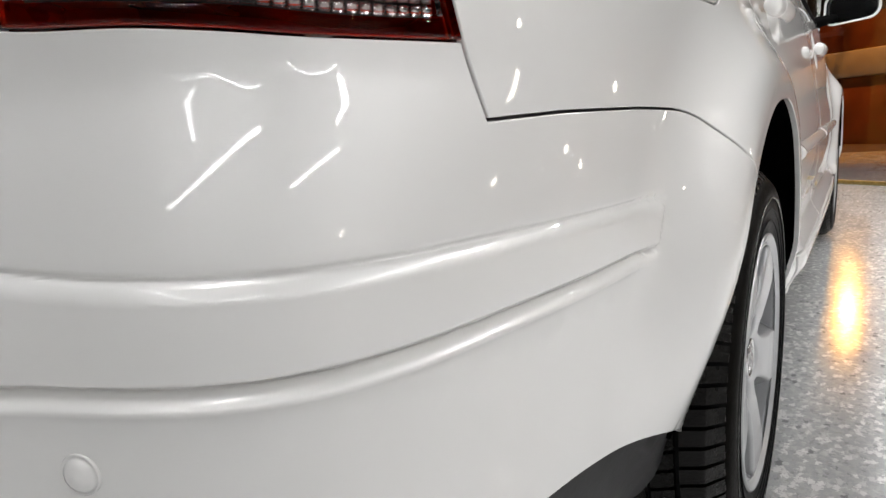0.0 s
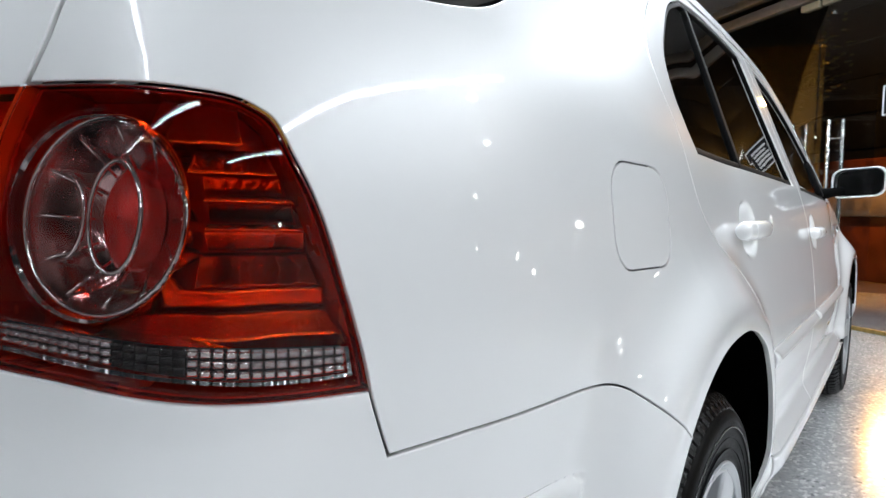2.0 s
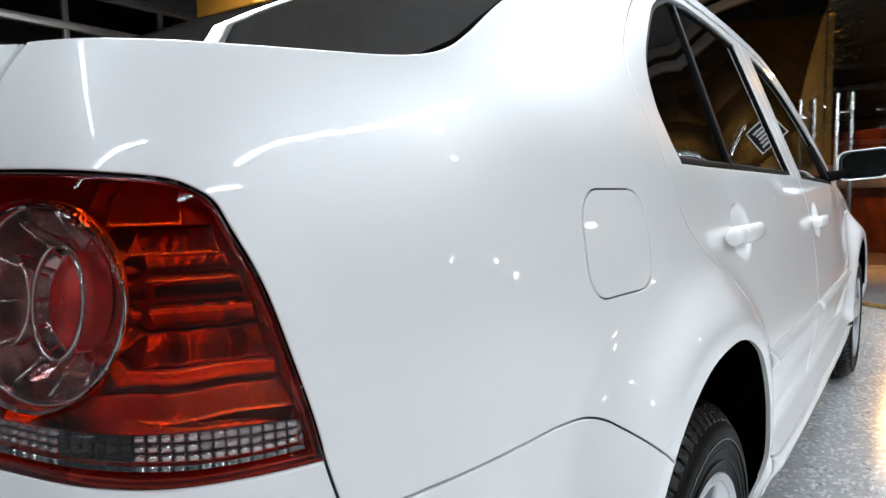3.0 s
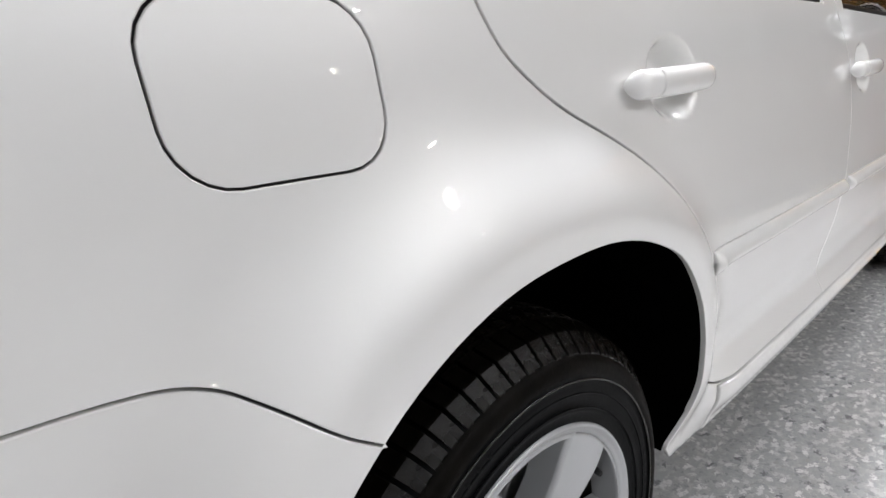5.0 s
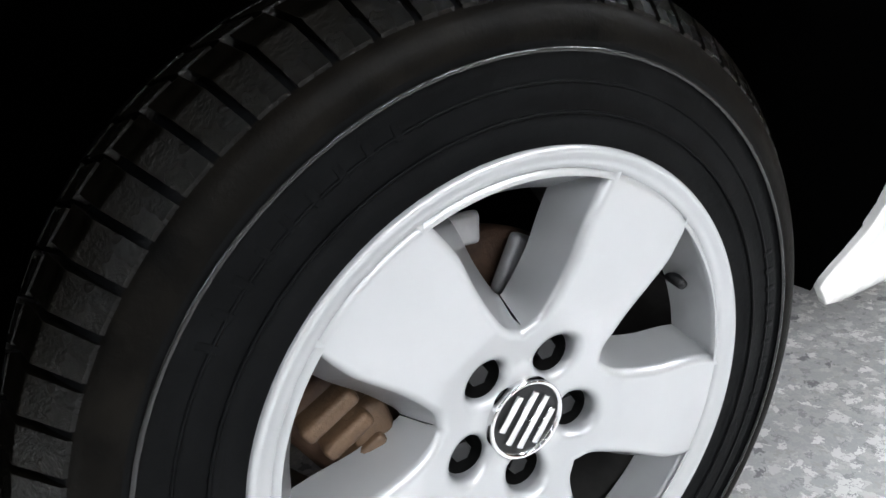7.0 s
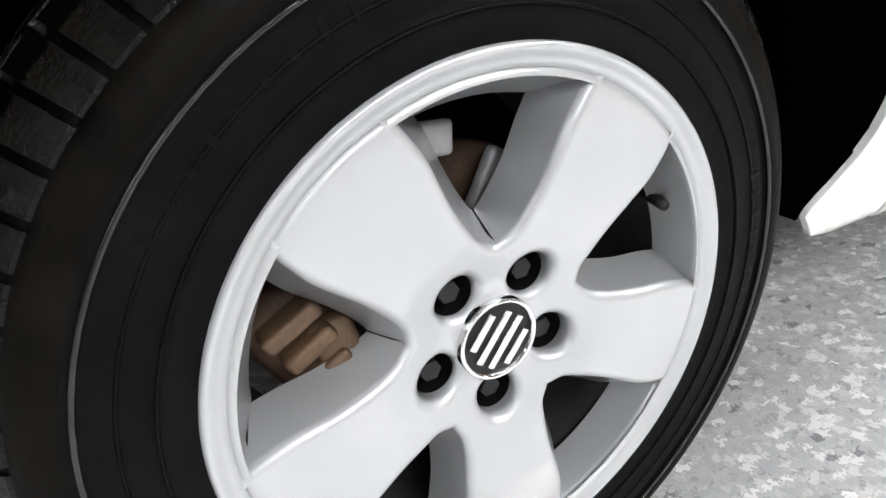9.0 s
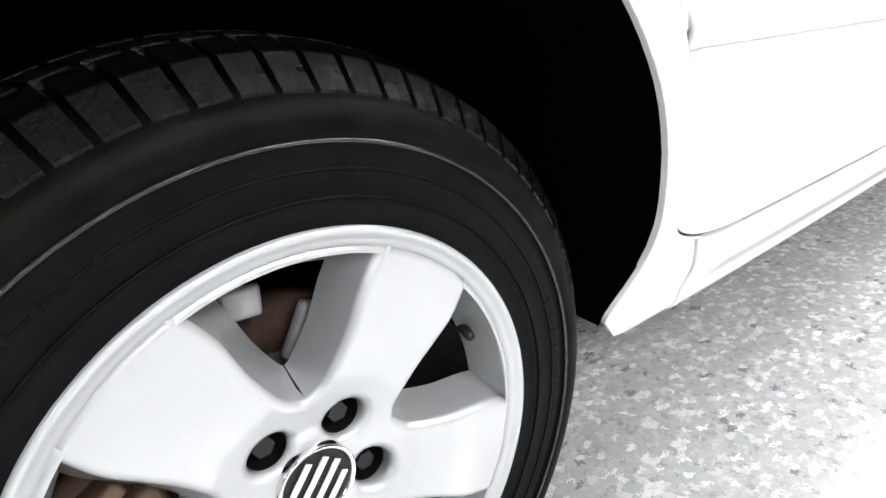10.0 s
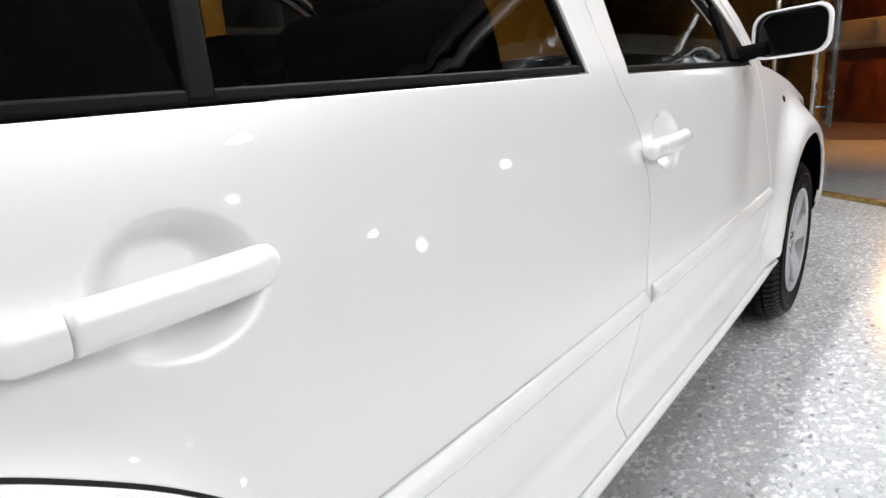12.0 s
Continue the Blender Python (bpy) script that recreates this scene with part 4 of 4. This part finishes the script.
    part("caliper_bolt", lathe([(.0, .0095), (.014, .0095), (.017, .007), (.017, .0005)], 16), ZINC, cal, "grey caliper bolt").location = (.052, -.108, .081)
    for r, a, size in ((.097, 71, (.012, .030, .046)), (.142, 112, (.010, .052, .020)), (.132, 96, (.008, .030, .024))):
        y, z = polar(r, a)
        part("brake_bracket", block(size, (.035, y, z), .004, Matrix.Rotation(radians(a - 100), 4, "X"), 2), ZINC, w, "grey zinc bracket")
    part("valve_stem", tube([(F - .045, *polar(.168, 21)), (F - .026, *polar(.163, 21)), (F - .012, *polar(.158, 21.5))], [.006, .005, .004], 8), BLACK, w, "black rubber valve")
    return w


first = build_wheel()
XW = .739
first.matrix_basis = pose(XW, .978, .303)
copy_thing(first, pose(XW, 3.545, .303, 25, 0, 0))
for y in (.976, 3.545):
    copy_thing(first, pose(-XW, y, .303, 40, 0, 180))

# ---- the room ----
floor = tagged(part("floor", block((18, 18, .1), (1, 0, -.05)), TERRAZZO), "grey polished terrazzo floor", "floor", kind="structure")
# the street front runs aslant across the room's right and far side
FA, FB = Vector((-5.2, 9.7, 0)), Vector((8.4, .8, 0))
WAY = (FB - FA).normalized()
OUT = Vector((-WAY.y, WAY.x, 0))
if OUT.y < 0:
    OUT = -OUT
corners = [(-8, -9.2), (10, -9.2), (10, FB.y + (FB.y - FA.y) / (FB.x - FA.x) * (10 - FB.x) + .1), (-8, FB.y + (FB.y - FA.y) / (FB.x - FA.x) * (-8 - FB.x) + .1)]
slab_top = from_lists("ceiling", [(x, y, z) for z in (CEIL, CEIL + .12) for x, y in corners], [(3, 2, 1, 0), (4, 5, 6, 7), (0, 1, 5, 4), (1, 2, 6, 5), (2, 3, 7, 6), (3, 0, 4, 7)], flat=True)
tagged(part("ceiling", slab_top, CEILING), "plain grey ceiling", "ceiling", kind="structure")
tagged(part("wall_south", block((18, .15, CEIL), (1, -9.0, CEIL / 2)), PLASTER), "pale plaster wall", "wall", kind="structure")


def along(s, out=0.0, z=0.0):
    p = FA + WAY * s + OUT * out
    return Vector((p.x, p.y, z))


TURN = Matrix.Rotation(math.atan2(WAY.y, WAY.x), 4, "Z")
LONG = (FB - FA).length
S0 = (Vector((.54, 5.94, 0)) - FA).dot(WAY)
front = tagged(new("window_1"), "tall frameless glass shop front at night", "shop window", kind="structure")
front["kind"] = "structure"
edges = [0, S0 - 4.2, S0 - 2.7, S0 - 1.45, S0 - .18, S0 + 1.1, S0 + 2.3, S0 + 3.5, S0 + 5.0, LONG]
for a, b in zip(edges, edges[1:]):
    part("pane", block((b - a - .008, .012, CEIL - .06), along((a + b) / 2, 0, CEIL / 2), 0, TURN), SHOPGLASS, front).visible_shadow = False
part("floor_rail", block((LONG, .045, .03), along(LONG / 2, -.01, .015), .006, TURN), BRASS, front, "worn brass floor rail")
part("head_rail", block((LONG, .06, .08), along(LONG / 2, 0, CEIL - .04), .005, TURN), ALU, front, "aluminium head rail")
part("transom", block((LONG, .07, .09), along(LONG / 2, 0, 2.80), .005, TURN), ALU, front, "aluminium transom")
for ds in (-.10, .10):
    part("patch_fitting", block((.17, .035, .055), along(S0 - .18 + ds, 0, 2.71), .006, TURN), FITTING, front, "beige metal hinge plate")
part("door_lock", tube([along(S0 - .06, -.02, 2.60), along(S0 - .06, .02, 2.60)], .018, 14), STEEL, front, "round steel lock")
for s in (S0 - .35, S0 - .01):
    h = tagged(part("door_pull", tube([along(s, -.055, z) for z in (.45, .46, 1.0, 1.70, 1.71)], [.014, .017, .017, .017, .014], 14), STEEL), "tall round steel pull handle on glass door", "door handle", "door pulls")
    part("back_bar", tube([along(s + .045, .05, z) for z in (.45, .46, 1.0, 1.70, 1.71)], [.013, .016, .016, .016, .013], 14), STEEL, h)
    for z in (.6, 1.55):
        part("standoff", tube([along(s, -.055, z), along(s + .045, .05, z)], .008, 8), STEEL, h)
notice = tagged(part("notice", block((.34, .004, .22), along(S0 + .56, -.012, 1.79), 0, TURN), BLACK), "small dark notice with white frame on the glass", "notice")
for w, h, dx, dz in ((.34, .011, 0, .108), (.34, .011, 0, -.108), (.011, .22, -.165, 0), (.011, .22, .165, 0)):
    part("notice_border", block((w, .004, h), along(S0 + .56 + dx, -.017, 1.79 + dz), 0, TURN), WHITE, notice)
for i, wd in enumerate((.22, .18, .2, .2, .24)):
    part("text_bar", block((wd, .003, .018), along(S0 + .56 + .01 * (i % 2), -.017, 1.852 - i * .032), 0, TURN), WHITE, notice)

# the street outside
ground = tagged(part("ground", block((160, 160, .1), (0, 0, -.18)), ASPHALT), "dark asphalt street", "ground", kind="structure")
street = tagged(part("street_wall", block((26, .3, 1.1), along(LONG / 2, 4.4, .40), .02, TURN), BROWN), "red-brown street wall with beige band", "wall", kind="structure")
part("coping", block((26, .36, .38), along(LONG / 2, 4.38, 1.14), .02, TURN), BEIGE, street, "beige band")
part("upper_course", block((26, .3, .5), along(LONG / 2, 4.42, 1.58), .02, TURN), BROWN, street)
pavement = tagged(part("pavement", block((26, 4.1, .12), along(LONG / 2, 2.15, -.075), .01, TURN), PAVING), "beige-brown pavement outside the shop front", "pavement", kind="structure")
back = tagged(part("backdrop", block((70, .3, 13), along(LONG / 2, 17.5, 6.5), 0, TURN), NIGHT), "dark cladding of a building across the street", "backdrop", kind="structure")
for i in range(9):
    part("cladding_board", block((70, .1, 1.26), along(LONG / 2, 17.3, 1.6 + i * 1.33), .02, TURN), NIGHT, back)
pole = thing("street_lamp", "street lamp with orange sodium light", "street lamp", at=(.75, 23.9, 0))
part("pole", tube([(0, 0, -.14), (0, 0, 4.5), (0, -.04, 6.3), (0, -.35, 6.75)], [.10, .08, .07, .06], 12), WELL, pole)
part("lamp_head", block((.3, .5, .14), (0, -.7, 6.85), .05), WELL, pole)
part("lamp_bulb", lathe([(-.09, .001), (-.066, .06), (0, .084), (.066, .06), (.09, .001)], 20), SODIUM, pole, "glowing orange bulb").location = (0, -.7, 6.68)
# second pole, unseen, goes with the added kerb light
copy_thing(pole, pose(-1.0, 9.55, 0, 0, 0, 90))
rng = random.Random(5)
base = along(3.2, 3.3, 0)
tree = thing("street_tree", "small street tree in orange lamp light", "tree", at=(base.x, base.y, -.13))
part("trunk", tube([(0, 0, 0), (.03, .02, 1.0), (-.02, .03, 2.0), (.02, 0, 3.0), (.05, .05, 3.8)], [.09, .075, .06, .045, .015], 10), BARK, tree)
for i in range(7):
    a, z = i * 2.4, 2.2 + i * .24
    part("limb", tube([(0, 0, z), (.35 * math.cos(a), .35 * math.sin(a), z + .25), (.75 * math.cos(a), .75 * math.sin(a), z + .45)], [.03, .02, .006], 6), BARK, tree)
leaf_v, leaf_f = [], []
for i in range(900):
    a, r, z = rng.uniform(0, math.tau), 1.05 * rng.random() ** .5, rng.uniform(-1, 1)
    c = Vector((r * math.cos(a), r * math.sin(a), 3.5 + z * .95 * (1 - .5 * r)))
    if math.sin(c.x * 5.1) * math.sin(c.y * 4.7 + 1) * math.sin(c.z * 4.3) > .25:
        continue
    m = Matrix.Rotation(rng.uniform(0, 6.3), 3, "Z") @ Matrix.Rotation(rng.uniform(0, 3.1), 3, "X")
    k, n = rng.uniform(.035, .06), len(leaf_v)
    leaf_v += [c + m @ Vector(p) * k for p in ((-1, 0, 0), (-.3, -.45, .1), (.5, -.4, .1), (1.1, 0, 0), (.5, .4, .1), (-.3, .45, .1))]
    leaf_f += [(n, n + 1, n + 2, n + 3), (n, n + 3, n + 4, n + 5)]
part("crown", from_lists("crown", leaf_v, leaf_f), LEAF, tree, "sparse leafy crown")
for k, (dx, dy, dz) in enumerate(((.83, .52, .18), (.85, .52, .03), (.72, .70, 0), (.66, .75, -.045), (.51, .86, .06), (.95, -.28, .13))):
    o = Vector((.78, .5, .88))
    g = Vector((dx, dy, dz))
    t = ((FA - o).dot(OUT) + 3.9) / g.dot(OUT) if g.dot(OUT) > .3 else 8
    p = o + g * t
    lampy = tagged(part("wall_lamp", block((.10, .10, .12), p + OUT * .1, .02, TURN), DIRTY), "small bright lamp across the street", "wall lamp", "street wall lamps")
    bm = bmesh.new()
    bmesh.ops.create_icosphere(bm, subdivisions=2, radius=.075, matrix=Matrix.Translation(p))
    part("bulb", bm, SPOT, lampy)

tagged(part("wall_east", block((.15, 9.9, CEIL), (8.45, -4.05, CEIL / 2)), PLASTER), "pale plaster wall", "wall", kind="structure")

# left wall with aluminium windows and an ochre pillar
XL = -5.4
tagged(part("wall_west", block((.18, 20, 1.0), (XL, .9, .5)), NIGHT), "dark wall below the window band", "wall", kind="structure")
band = tagged(new("window_2"), "dark window band with aluminium frames", "window", kind="structure")
for z in (1.03, 1.72, 2.62, 2.97):
    part("window_frame", block((.07, 18, .075), (XL + .06, -.1, z), .006), ALU, band)
for y in np.arange(2.35 - .91 * 12, 8, .91):
    part("mullion", block((.055, .05, 1.98), (XL + .055, y, 2.0), .006), ALU, band)
    part("pane", block((.01, .86, 1.96), (XL, y + .455, 2.0)), DARKGLASS, band)
pillar = tagged(part("pillar", block((.9, .9, CEIL), (-3.6, 3.4, CEIL / 2), .03), OCHRE), "ochre painted square pillar", "pillar", kind="structure")

tagged(part("wall_partition", block((.16, 2.1, CEIL), (-2.09, 6.27, CEIL / 2), .01), OCHRE), "ochre painted partition wall", "wall", kind="structure")

# lamps under the ceiling
for x, y, power in SPOTS:
    p = thing("round_lamp", "round white lamp under the ceiling", "ceiling lamp", "round lamps", (x, y, CEIL))
    ring = part("housing", lathe([(0, .13), (.05, .13), (.07, .12), (.07, .105), (.055, .10), (.055, .001)], 32), WHITE, p)
    ring.matrix_basis = Matrix.Rotation(math.pi / 2, 4, "Y")
lamp0 = thing("ceiling_lamp", "long white twin-tube lamp under the ceiling", "ceiling lamp", "tube lamps")
part("housing", block((.22, 2.4, .05), (0, 0, .025), .01), WHITE, lamp0)
for x in (-.045, .045):
    part("tube", tube([(x, -1.14, -.02), (x, 1.14, -.02)], .013, 10), TUBE, lamp0, "glowing tube")
for y in (-1.16, 1.16):
    part("end_cap", block((.16, .03, .04), (0, y, -.015), .005), WHITE, lamp0)
for i, (x, y, turn, power, share) in enumerate(TUBES):
    m = pose(x, y, CEIL - .05, 0, 0, turn)
    if i == 0:
        lamp0.matrix_basis = m
    else:
        copy_thing(lamp0, m).scale = (1, share, 1)
